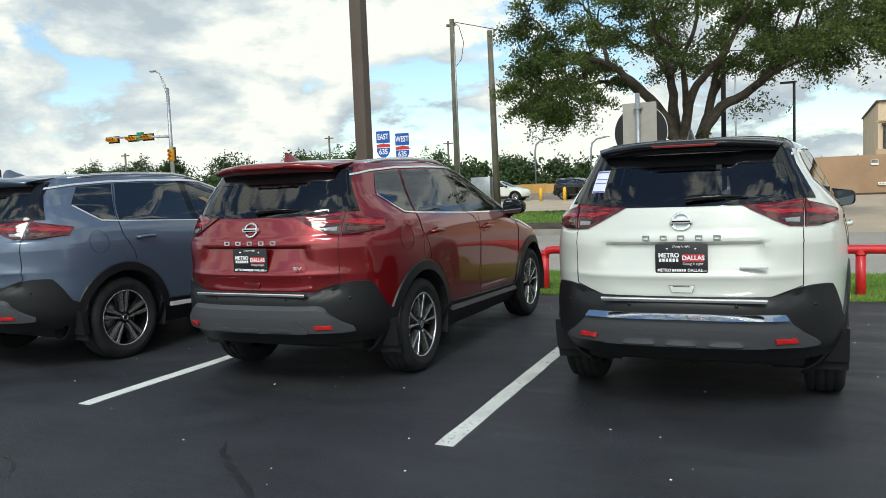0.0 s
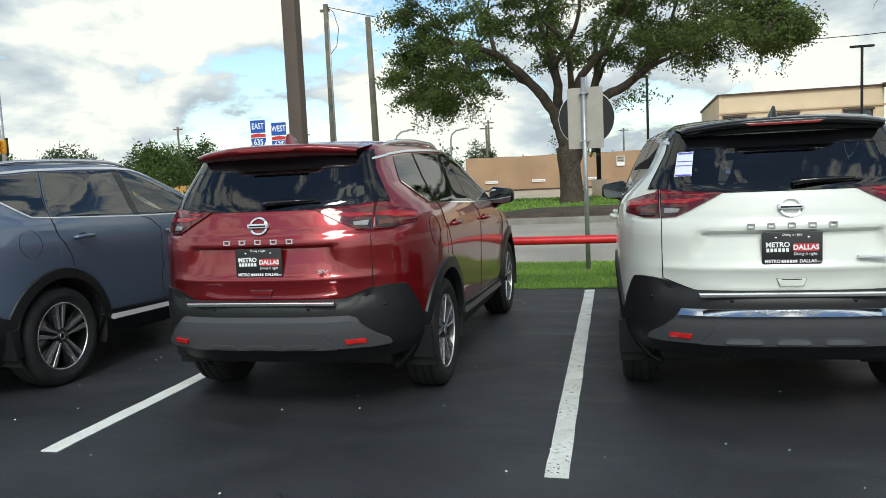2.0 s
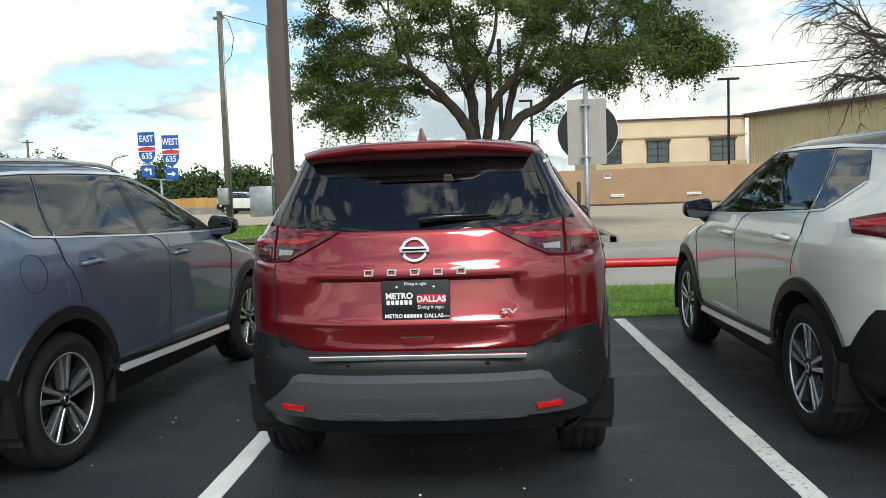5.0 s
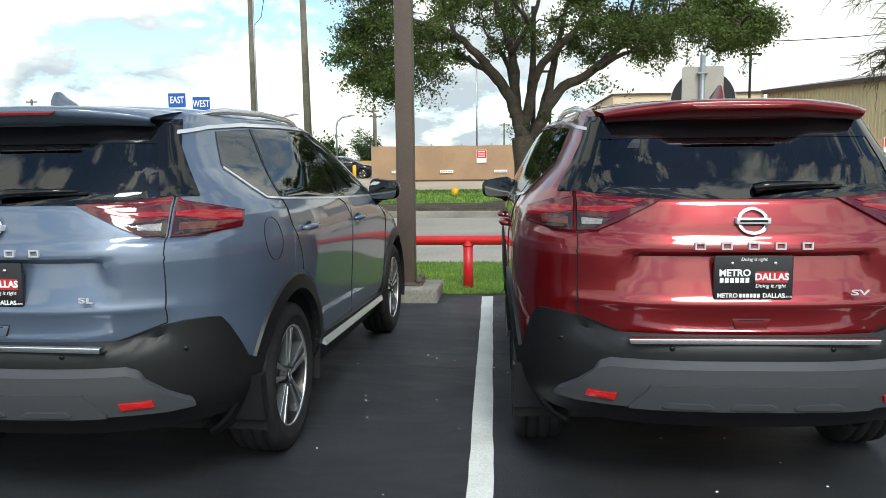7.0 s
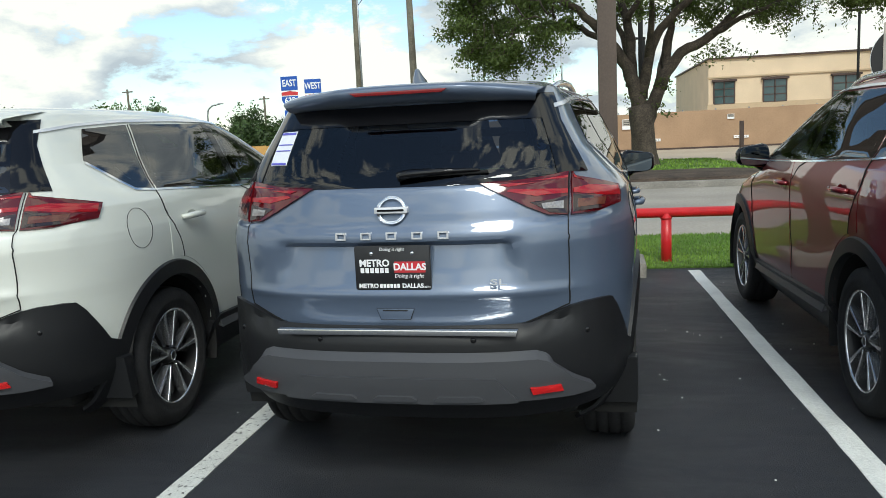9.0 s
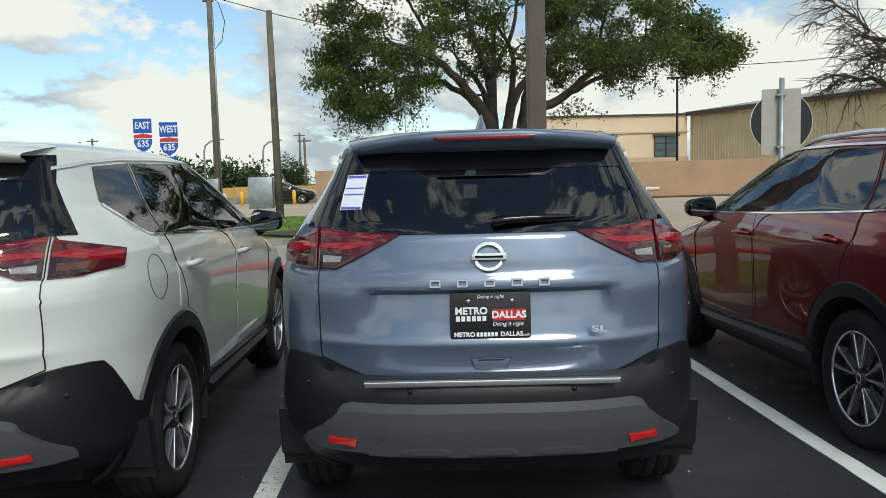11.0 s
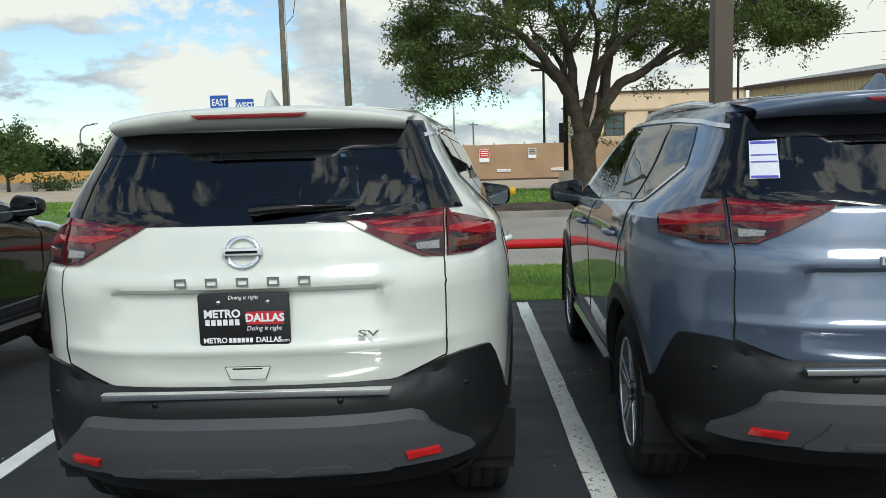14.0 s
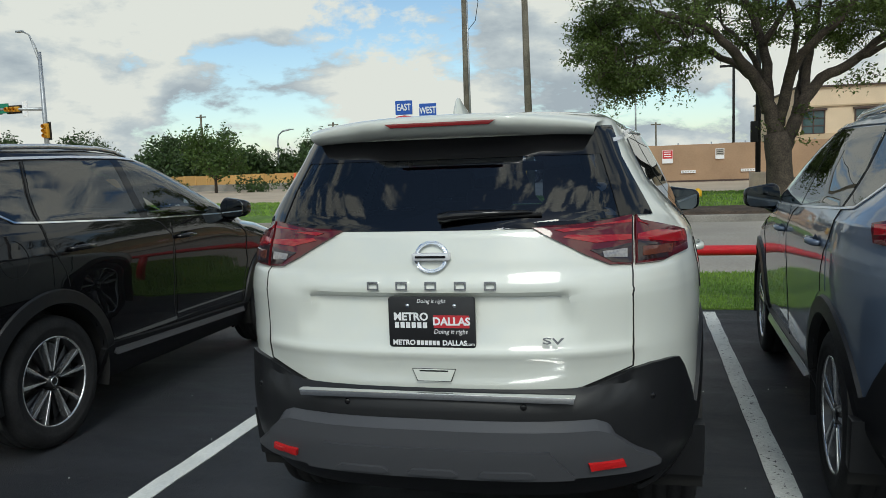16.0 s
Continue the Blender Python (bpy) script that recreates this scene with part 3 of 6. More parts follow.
def ring_patch(poly, inset, kind, off):
    """A dark seal round a window: the strip between its outline and the same drawn in."""
    fine = []
    for a, b in zip(poly, poly[1:] + poly[:1]):
        k = max(2, int(math.hypot(b[0] - a[0], b[1] - a[1]) / 0.04))
        fine += [(a[0] + (b[0] - a[0]) * i / k, a[1] + (b[1] - a[1]) * i / k) for i in range(k)]
    cx, cy = sum(p[0] for p in poly) / len(poly), sum(p[1] for p in poly) / len(poly)
    grid = [[], []]
    for x, y in fine + fine[:1]:
        d = math.hypot(x - cx, y - cy)
        q = (cx + (x - cx) * (1 - inset / d), cy + (y - cy) * (1 - inset / d))
        grid[0].append(where((kind, x, y)))
        grid[1].append(where((kind, *q)))
    bm = sheet(grid, off, 0)
    bmesh.ops.recalc_face_normals(bm, faces=bm.faces)
    return bm


# ---- wheels ----
def wheel_parts(parent, style, at):
    w = part("wheel", lathe([(0.100, 0.242), (0.060, 0.234), (-0.06, 0.222), (-0.095, 0.245)], 56), RIM_DARK, parent, "alloy wheel with machined spokes", at=at)
    tread = [(-0.100, 0.358), (-0.062, 0.366), (-0.060, 0.358), (-0.050, 0.358), (-0.048, 0.367), (-0.006, 0.368), (-0.005, 0.360), (0.005, 0.360), (0.006, 0.368),
             (0.048, 0.367), (0.050, 0.358), (0.060, 0.358), (0.062, 0.366), (0.100, 0.358)]
    tyre = lathe([(-0.098, 0.246), (-0.116, 0.275), (-0.120, 0.305), (-0.113, 0.338)] + tread + [(0.113, 0.338), (0.1175, 0.325), (0.120, 0.305), (0.1195, 0.290), (0.1165, 0.287), (0.116, 0.268), (0.108, 0.250), (0.100, 0.246)], 64)
    part("rim_lip", lathe([(0.098, 0.247), (0.103, 0.2505), (0.109, 0.2505), (0.107, 0.242), (0.098, 0.241)], 56), RIM_CUT, w, "machined rim edge")
    part("tyre", tyre, RUBBER, w, "black rubber tyre", angle=30)
    part("brake_disc", lathe([(0.0, 0.05), (0.0, 0.165), (-0.02, 0.165), (-0.02, 0.05)], 40), DISC, w)
    part("wheel_back", lathe([(-0.05, 0.0), (-0.05, 0.228), (-0.04, 0.228)], 40), RIM_DARK, w)
    part("hub_cap", lathe([(0.095, 0.0), (0.095, 0.026), (0.090, 0.032), (0.075, 0.040), (0.02, 0.05)], 28), RIM_DARK, w)
    part("hub_ring", lathe([(0.0965, 0.020), (0.0975, 0.021), (0.0975, 0.025), (0.0955, 0.026)], 28), CHROME, w)
    for g in range(5):
        a0 = 90 + 72 * g
        web = []
        spread = 19 if style == "sv" else 13
        for da, r in ((-9, 0.045), (-spread - 9, 0.236), (spread + 9, 0.236), (9, 0.045)):
            t = radians(a0 + da)
            web.append((r * math.cos(t), r * math.sin(t)))
        part("spoke_web", prism(web, 0.025, 0.045, "yz"), RIM_DARK, w, smooth=False)
        for sd in (-1, 1):
            if style == "sv":
                pts = ((5.0, 0.055), (10.5, 0.236), (16.5, 0.238), (12.0, 0.060))
            else:
                pts = ((9.0, 0.055), (5.0, 0.236), (13.0, 0.238), (24.0, 0.058))
            poly = []
            for da, r in pts:
                t = radians(a0 + sd * da)
                poly.append((r * math.cos(t), r * math.sin(t)))
            bm = prism(poly, 0.050, 0.090, "yz", 0.003)
            for v in bm.verts:
                r = math.hypot(v.co.y, v.co.z)
                v.co.x += 0.012 * (r / 0.236) if v.co.x > 0.06 else 0
            part("spoke", bm, RIM_CUT, w, smooth=False)
    return w


# ---- a car ----
def build_car(label, paint, style, badge, dark_roof=False, sticker=True, bright_skid=False):
    car = thing("suv_car", label, "car", "cars parked in a row")
    body = part("body", shell(), paint, car)
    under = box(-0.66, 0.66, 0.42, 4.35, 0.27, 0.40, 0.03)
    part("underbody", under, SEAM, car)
    # tailgate
    gate = [("r", -0.47, 0.735), ("r", -0.645, 0.800), ("r", -0.645, 1.262), ("r", 0.645, 1.262), ("r", 0.645, 0.800), ("r", 0.47, 0.735)]
    tailgate = part("tailgate", row_patch(gate, 0.002, 0.004, 0.011, 44), paint, car)
    seam = [("r", 0.0, 0.733), ("r", 0.47, 0.733)] + [("r", 0.47 + 0.178 * k / 4, 0.733 + 0.066 * k / 4) for k in range(1, 5)]
    seam += [("r", 0.650, 0.799 + 0.0244 * k) for k in range(1, 21)]
    pair("tailgate_gap", ribbon(seam, 0.005, 0.0032, 3), SEAM, car)
    part("handle_groove", prism([(-0.0758, 0.8070), (0.0758, 0.8070), (0.0584, 0.7632), (-0.0584, 0.7632)], 0.0315, 0.06, "xz"), SEAM, tailgate)
    part("tailgate_handle", prism([(-0.074, 0.8055), (0.074, 0.8055), (0.057, 0.7645), (-0.057, 0.7645)], 0.0295, 0.06, "xz", 0.003), paint, tailgate)
    part("handle_recess", prism([(-0.050, 0.802), (0.050, 0.802), (0.048, 0.797), (-0.048, 0.797)], 0.0288, 0.05, "xz"), SEAM, tailgate)
    # rear glass, black surround and spoiler
    part("rear_window", row_patch([("r", *p) for p in BACKLIGHT], 0.004, 0.004, 0.03, 24), PRIVACY, car, "dark privacy glass")
    part("rear_window_seal", ring_patch(BACKLIGHT, 0.075, "r", 0.0025), GLOSS_BLACK, car)
    pair("rear_pillar_trim", row_patch([("r", 0.606, 1.290), ("r", 0.715, 1.288), ("s", 0.445, 1.49), ("s", 0.490, 1.545), ("r", 0.575, 1.605), ("r", 0.49, 1.60), ("r", 0.517, 1.575)], 0.0065, 0.006, 0.02, 8), GLOSS_BLACK, car, "glossy black pillar trim")
    # the spoiler's shade on the upper glass, laid on as a black band
    part("window_frit", row_patch([("r", -0.548, 1.500), ("r", 0.548, 1.500), ("r", 0.518, 1.575), ("r", -0.518, 1.575)], 0.0062, 0.001, 0.02, 20), GLOSS_BLACK, car, "black band along the glass top for the spoiler's shade")
    sp = bmesh.new()
    prof = [(0.62, 1.672, 0.55, 1.648), (0.44, 1.668, 0.56, 1.638), (0.32, 1.663, 0.555, 1.626), (0.235, 1.652, 0.535, 1.612), (0.224, 1.642, 0.53, 1.604), (0.240, 1.610, 0.525, 1.588), (0.30, 1.588, 0.52, 1.575), (0.39, 1.574, 0.51, 1.570)]
    grid = []
    for y, zc, hw, ze in prof:
        row = []
        for k in range(25):
            u = -1 + k / 12
            a = abs(u)
            pinch = 0.030 * bump01(0.52, 0.62, a) if y < 0.28 else 0.0
            _, cx, cy = contour(1.60)
            bow = 0.80 * (float(np.interp(a * hw, cx[:NR], cy[:NR])) - cy[0])
            row.append(sp.verts.new((u * hw, y + bow * min(1, (0.62 - y) / 0.25) + pinch, zc + (ze - zc) * a ** 2.5)))
        grid.append(row)
    for a, b in zip(grid, grid[1:]):
        for k in range(24):
            sp.faces.new((a[k], b[k], b[k + 1], a[k + 1]))
    spoiler = part("roof_spoiler", sp, GLOSS_BLACK if dark_roof else paint, car, angle=50)
    part("high_brake_light", prism([(-0.20, 1.632), (0.20, 1.632), (0.175, 1.617), (-0.175, 1.617)], 0.219, 0.229, "xz", 0.003), LENS_BRAKE, spoiler, "dark red strip lens")
    # tail lamps
    inner = [("r", 0.33, 1.262), ("r", 0.643, 1.290), ("r", 0.643, 1.130), ("r", 0.575, 1.138), ("r", 0.50, 1.172)]
    for lamp, inner_side in zip(pair("tail_lamp", row_patch(inner, 0.012, 0.014, 0.02, 14), LENS_DARK, car, "smoked red lamp in the tailgate"), (1, -1)):
        for nm, poly, mt, lb in (("light_band", [("r", 0.425, 1.230), ("r", 0.44, 1.238), ("r", 0.640, 1.226), ("r", 0.640, 1.210), ("r", 0.53, 1.207)], LENS_RED, "red light band"),
                                 ("light_guide", [("r", 0.40, 1.253), ("r", 0.640, 1.275), ("r", 0.640, 1.266), ("r", 0.43, 1.246)], LENS_RED, "red light strip"),
                                 ("smoked_panel", [("r", 0.535, 1.172), ("r", 0.510, 1.186), ("r", 0.640, 1.200), ("r", 0.640, 1.137), ("r", 0.580, 1.145)], LENS_SMOKE, "smoked grey lens"),
                                 ("reversing_light", [("r", 0.555, 1.160), ("r", 0.548, 1.180), ("r", 0.625, 1.184), ("r", 0.625, 1.156)], LENS_CLEAR, "clear reversing lens")):
            bm = row_patch(poly, 0.0145 if nm != "reversing_light" else 0.0165, 0.003, 0.012, 8)
            me = finish(bm, nm)
            part(nm, me if inner_side > 0 else flipped(me), mt, lamp, lb)
    outer = [("r", 0.657, 1.290), ("s", 0.30, 1.272), ("s", 0.555, 1.215), ("s", 0.50, 1.150), ("s", 0.30, 1.130), ("r", 0.657, 1.130)]
    for lamp, sd in zip(pair("tail_lamp", row_patch(outer, 0.012, 0.014, 0.02, 16), LENS_DARK, car, "smoked red lamp wrapping the corner"), (1, -1)):
        for nm, poly, mt, lb in (("light_band", [("r", 0.660, 1.210), ("r", 0.660, 1.226), ("s", 0.33, 1.232), ("s", 0.530, 1.212), ("s", 0.505, 1.178), ("s", 0.40, 1.185)], LENS_RED, "red light band"),
                                 ("light_guide", [("r", 0.660, 1.266), ("r", 0.660, 1.276), ("s", 0.30, 1.262), ("s", 0.32, 1.252)], LENS_RED, "red light strip"),
                                 ("smoked_panel", [("r", 0.660, 1.140), ("r", 0.660, 1.205), ("s", 0.30, 1.192), ("s", 0.34, 1.142)], LENS_SMOKE, "smoked grey lens"),
                                 ("turn_signal", [("r", 0.675, 1.155), ("r", 0.675, 1.185), ("r", 0.775, 1.182), ("r", 0.770, 1.153)], LENS_AMBER, "dim amber lens")):
            bm = row_patch(poly, 0.0145 if nm != "turn_signal" else 0.0165, 0.003, 0.012, 10)
            me = finish(bm, nm)
            part(nm, me if sd > 0 else flipped(me), mt, lamp, lb)
    # emblem, lettering shapes, badge and number plate
    emb = part("emblem", lathe([(0.0, 0.046), (-0.009, 0.048), (-0.012, 0.052), (-0.009, 0.057), (0.0, 0.059)], 40, "z"), CHROME, tailgate, "round chrome emblem")
    emb.data.transform(pose(0, 0.050, 1.182, -105) @ Matrix.Diagonal((1.0, 0.92, -1, 1)))
    part("emblem_bar", prism(rounded(0.128, 0.024, 0.003, 2, 0, 1.182), 0.036, 0.070, "xz", 0.002), BADGE, tailgate)
    part("emblem_panel", prism(rounded(0.104, 0.008, 0.002, 2, 0, 1.182), 0.0345, 0.05, "xz"), GLOSS_BLACK, tailgate)
    for k, x in enumerate((-0.20, -0.10, 0.0, 0.10, 0.20)):
        bm = bmesh.new()
        y1 = 0.023
        for q in ((-.020, .020, .0085, .0140), (-.020, .020, -.0140, -.0085), (-.020, -.014, -.0085, .0085), (.014, .020, -.0085, .0085)):
            prism([(x + q[0], 1.087 + q[3]), (x + q[1], 1.087 + q[3]), (x + q[1], 1.087 + q[2]), (x + q[0], 1.087 + q[2])], y1, y1 + 0.015, "xz", 0, bm)
        part("model_bar", bm, CHROME if dark_roof else BADGE, tailgate, "small chrome lettering shape", smooth=False)
    if badge:
        part("trim_badge", words(badge, 0.050, 0.002, 0.0, 0.001), BADGE, tailgate, "chrome %s badge" % badge, smooth=False, at=pose(0.400, 0.025, 0.908) @ Matrix.Diagonal((1.3, 1, 0.60, 1)))
    else:
        part("trim_badge", prism([(0.32, 0.920), (0.47, 0.920), (0.47, 0.906), (0.32, 0.906)], 0.022, 0.05, "xz", 0.003), BADGE, tailgate, "chrome trim badge")
    py = 0.022
    part("plate_bracket", box(-0.12, 0.12, 0.03, 0.085, 0.92, 1.02, 0.005), PLATE_BLACK, car)
    plate = part("dealer_plate", prism(rounded(0.296, 0.170, 0.010, 4, 0, 0.966), py, py + 0.012, "xz", 0.002), PLATE_BLACK, car, "black dealer plate with white and red writing")
    part("plate_red_field", prism([(0.008, 0.990), (0.128, 0.990), (0.128, 0.948), (0.008, 0.948)], py - 0.0015, py + 0.004, "xz"), PLATE_RED, plate)
    part("plate_text", words("METRO", 0.036, 0.0008, 0, 0.0012), WHITE_INK, plate, at=pose(-0.070, py - 0.002, 0.984))
    for k in range(6):
        a = -0.126 + 0.0193 * k
        part("plate_bar", prism([(a, 0.966), (a + 0.0140, 0.966), (a + 0.0140, 0.947), (a, 0.947)], py - 0.0015, py + 0.004, "xz"), WHITE_INK, plate)
    part("plate_text", words("DALLAS", 0.036, 0.0008, 0, 0.0012), WHITE_INK, plate, at=pose(0.068, py - 0.003, 0.969))
    part("plate_text", words("Doing it right", 0.021, 0.0008, 0.2), WHITE_INK, plate, at=pose(0.064, py - 0.002, 0.935))
    part("plate_text", words("Doing it right", 0.018, 0.0008, 0.2), WHITE_INK, plate, at=pose(0.0, py - 0.002, 1.037))
    part("plate_text", words("METRO", 0.0235, 0.0008, 0, 0.0007), WHITE_INK, plate, at=pose(-0.096, py - 0.002, 0.897))
    for k in range(6):
        a = -0.052 + 0.0135 * k
        part("plate_bar", prism([(a, 0.9045), (a + 0.0100, 0.9045), (a + 0.0100, 0.8895), (a, 0.8895)], py - 0.0015, py + 0.004, "xz"), WHITE_INK, plate)
    part("plate_text", words("DALLAS", 0.0235, 0.0008, 0, 0.0007), WHITE_INK, plate, at=pose(0.077, py - 0.002, 0.897))
    part("plate_text", words(".com", 0.016, 0.0008), WHITE_INK, plate, at=pose(0.129, py - 0.002, 0.8945))
    for x in (-0.08, 0.08):
        part("plate_screw", lathe([(-0.004, 0.0), (-0.004, 0.006), (0.0, 0.007)], 10, "z"), CHROME, plate).data.transform(pose(x, py - 0.001, 1.022, 90) @ Matrix.Diagonal((1, 1, -1, 1)))
    # bumper
    top = between([("r", 0.0, 0.37, 0.728), ("r", 0.46, 0.37, 0.728), ("r", 0.648, 0.37, 0.793), ("r", 0.70, 0.37, 0.802), ("r", 0.765, 0.37, 0.801), ("s", 0.335, 0.37, 0.795), ("s", 0.37, 0.37, 0.755), ("s", 0.47, 0.40, 0.600), ("s", 0.52, 0.40, 0.580), ("s", 0.60, 0.40, 0.575)], 5)
    a, b = pair("rear_bumper", col_patch(top, 0.016, 0.02, 12), CLADDING, car, "textured black lower bumper")
    for sx, sz, turn in ((0.70, 0.690, 28), (0.30, 0.690, 6)):
        bm = lathe([(0.004, 0.0), (0.004, 0.008), (0.003, 0.0095), (0.0, 0.011)], 16, "z")
        bm.transform(Matrix.Translation(skin_out(on_rear(sx, sz), sz, 0.016)) @ pose(0, 0, 0, 90, 0, turn))
        bmesh.ops.recalc_face_normals(bm, faces=bm.faces)
        pair("bumper_sensor", bm, GLOSS_BLACK, car)
    part("sill_plate", prism([(-0.470, 0.735), (0.470, 0.735), (0.465, 0.713), (-0.465, 0.713)], -0.016, 0.03, "xz", 0.004), CHROME, car, "bright sill strip")
    half = [("r", 0.0, 0.470, 0.620), ("r", 0.52, 0.470, 0.618), ("r", 0.555, 0.470, 0.604), ("r", 0.63, 0.468, 0.540), ("r", 0.705, 0.470, 0.482)]
    skid = between([(k, -a, lo, hi) for k, a, lo, hi in half[:0:-1]] + half, 6)
    sk = part("skid_plate", col_patch(skid, 0.046, 0.045, 8), SKID, car, "matt grey skid plate")
    rise = [(k, a, hi - 0.001, hi + (0.028 if abs(a) < 0.57 else 0.010)) for k, a, lo, hi in skid]
    part("skid_chamfer", col_patch(rise, (0.046, 0.018), 0.004, 3), SKID, sk)
    step = between([("r", -0.445, 0.472, 0.478), ("r", -0.375, 0.472, 0.556), ("r", 0.0, 0.472, 0.560), ("r", 0.375, 0.472, 0.556), ("r", 0.445, 0.472, 0.478)], 6)
    part("skid_step", col_patch(step, 0.060, 0.020, 5), SKID, sk)
    if bright_skid:
        part("skid_trim", col_patch(between([("r", -0.55, 0.616, 0.644), ("r", 0.0, 0.620, 0.648), ("r", 0.55, 0.616, 0.644)], 8), (0.066, 0.024), 0.010, 3), CHROME, sk, "bright chrome strip")
    for x0, x1 in ((-0.33, -0.15), (-0.085, 0.085), (0.15, 0.33)):
        part("skid_slot", col_patch(between([("r", x0, 0.486, 0.489), ("r", x0 + 0.02, 0.481, 0.502), ("r", x1 - 0.02, 0.481, 0.502), ("r", x1, 0.486, 0.489)], 3), 0.070, 0.014, 2), CHROME if bright_skid else SKID, sk)
    pair("reflector", row_patch([("r", 0.495, 0.492), ("r", 0.488, 0.518), ("r", 0.590, 0.520), ("r", 0.597, 0.494)], 0.056, 0.020, 0.01, 6), REFLECTOR, car, "bright red reflector")
    # side claddings
    for hub in (HUB_R, HUB_F):
        grid = [[], [], [], []]
        a0, a1 = (-18, 198)
        for k in range(49):
            a = radians(a0 + (a1 - a0) * k / 48)
            for i, (r, o) in enumerate(((0.512, 0.0), (0.505, 0.014), (0.435, 0.020), (0.425, -0.02))):
                y, z = hub + r * math.cos(a), HUB_Z + r * math.sin(a)
                c = skin_out(on_side(y, z), z, o)
                grid[i].append(c)
        bm = bmesh.new()
        vs = [[bm.verts.new(c) for c in row] for row in grid]
        for q, w in zip(vs, vs[1:]):
            for k in range(48):
                bm.faces.new((q[k], q[k + 1], w[k + 1], w[k]))
        bmesh.ops.recalc_face_normals(bm, faces=bm.faces)
        pair("arch_cladding", bm, CLADDING, car, "black wheel-arch moulding", angle=50)
        well = lathe([(0.50, 0.0), (0.50, 0.442), (0.93, 0.442)], 40)
        for v in [v for v in well.verts if v.co.z < -0.16]:
            well.verts.remove(v)
        well.transform(Matrix.Translation((-0.03, hub, HUB_Z)))
        pair("wheel_well", well, SEAM, car)
    rocker = [("s", HUB_R + 0.40, 0.27, 0.455), ("s", HUB_R + 0.50, 0.25, 0.480), ("s", 2.3, 0.25, 0.452), ("s", HUB_F - 0.50, 0.25, 0.430), ("s", HUB_F - 0.41, 0.27, 0.425)]
    pair("sill_cladding", col_patch(between(rocker, 8), 0.022, 0.03, 6), CLADDING, car, "black sill moulding")
    sill = between([("s", HUB_R + 0.50, 0.418, 0.448), ("s", 2.3, 0.398, 0.426), ("s", HUB_F - 0.52, 0.378, 0.404)], 10)
    pair("sill_trim", col_patch(sill, (0.050, 0.026), 0.012, 3), BADGE if style == "sl" else SKID, car, "bright sill trim" if style == "sl" else "grey sill trim")
    pair("mud_flap", prism([(HUB_R - 0.50, 0.50), (HUB_R - 0.42, 0.50), (HUB_R - 0.40, 0.30), (HUB_R - 0.46, 0.29)], 0.70, 0.905, "yz", 0.01), CLADDING, car)
    # doors
    def arch_low(y):
        d = 0.53 ** 2 - (y - HUB_R) ** 2
        return max(0.478, HUB_Z + math.sqrt(d)) if d > 0 else 0.478
    ys = [1.00 + 1.18 * i / 26 for i in range(27)]
    rear = [("s", y, arch_low(y), 1.246 - 0.045 * (y - 1.0)) for y in ys]
    dr = pair("rear_door", col_patch(rear, 0.0022, 0.003, 14), paint, car)
    fronty = [2.195 + 1.015 * i / 16 for i in range(17)]
    front = [("s", y, 0.450, 1.192 - 0.045 * (y - 2.195)) for y in fronty]
    fr = pair("front_door", col_patch(front, 0.0022, 0.003, 14), paint, car)
    pair("door_gap", ribbon([("s", 1.122, 1.585), ("s", 0.992, 1.25), ("s", 0.995, 1.14), ("s", 1.05, 1.05), ("s", 1.10, 0.96), ("s", 1.12, 0.88)], 0.005, 0.0042, 6), SEAM, car)
    pair("door_gap", ribbon([("s", 1.893, 1.592), ("s", 1.922, 1.209), ("s", 2.07, 1.165), ("s", 2.175, 1.08), ("s", 2.19, 0.46)], 0.0055, 0.0042, 6), SEAM, car)
    pair("door_gap", ribbon([("s", 3.12, 1.13), ("s", 3.24, 1.0), ("s", 3.24, 0.72), ("s", 3.17, 0.44)], 0.0055, 0.0042, 6), SEAM, car)
    for doors, y0 in ((dr, 1.24), (fr, 2.33)):
        z0 = 1.085 - 0.03 * (y0 - 1.3)
        p = skin(on_side(y0, z0), z0)
        for d, sd in zip(doors, (1, -1)):
            h = sweep([(sd * (p.x + 0.004), y0 - 0.105, z0), (sd * (p.x + 0.034), y0 - 0.08, z0 + 0.003), (sd * (p.x + 0.040), y0, z0 + 0.005), (sd * (p.x + 0.034), y0 + 0.08, z0 + 0.003), (sd * (p.x + 0.004), y0 + 0.105, z0)], [0.012, 0.016, 0.017, 0.016, 0.012], 8)
            part("handle", h, paint, d, "door handle")
            cup = lathe([(0.0, 0.0), (0.001, 0.045), (0.004, 0.050)], 20)
            cup.transform(Matrix.Translation((sd * (p.x + 0.002), y0, z0 - 0.01)) @ Matrix.Diagonal((sd, 1.25, 0.8, 1)))
            part("handle_cup", cup, paint, d)
    fuel = []
    for k in range(25):
        a = 2 * math.pi * k / 24
        fuel.append(("s", 0.745 + 0.092 * math.cos(a), 1.075 + 0.098 * math.sin(a)))
    part("fuel_flap", ribbon(fuel, 0.0013, 0.0026, 1), SEAM, car)
    # side glass
    for nm, poly, mt in (("quarter_window", QUARTER, PRIVACY_SIDE), ("rear_side_window", REAR_PANE, PRIVACY_SIDE), ("front_side_window", FRONT_PANE, CLEAR)):
        pair(nm, row_patch([("s", *p) for p in poly], 0.0035, 0.003, 0.03, 10), mt, car)
        pair("window_seal", ring_patch(poly, 0.045, "s", 0.0022), GLOSS_BLACK, car)
    pair("pillar_trim", row_patch([("s", 1.855, 1.591), ("s", 1.932, 1.591), ("s", 1.962, 1.207), ("s", 1.884, 1.211)], 0.005, 0.004, 0.03, 3), GLOSS_BLACK, car)
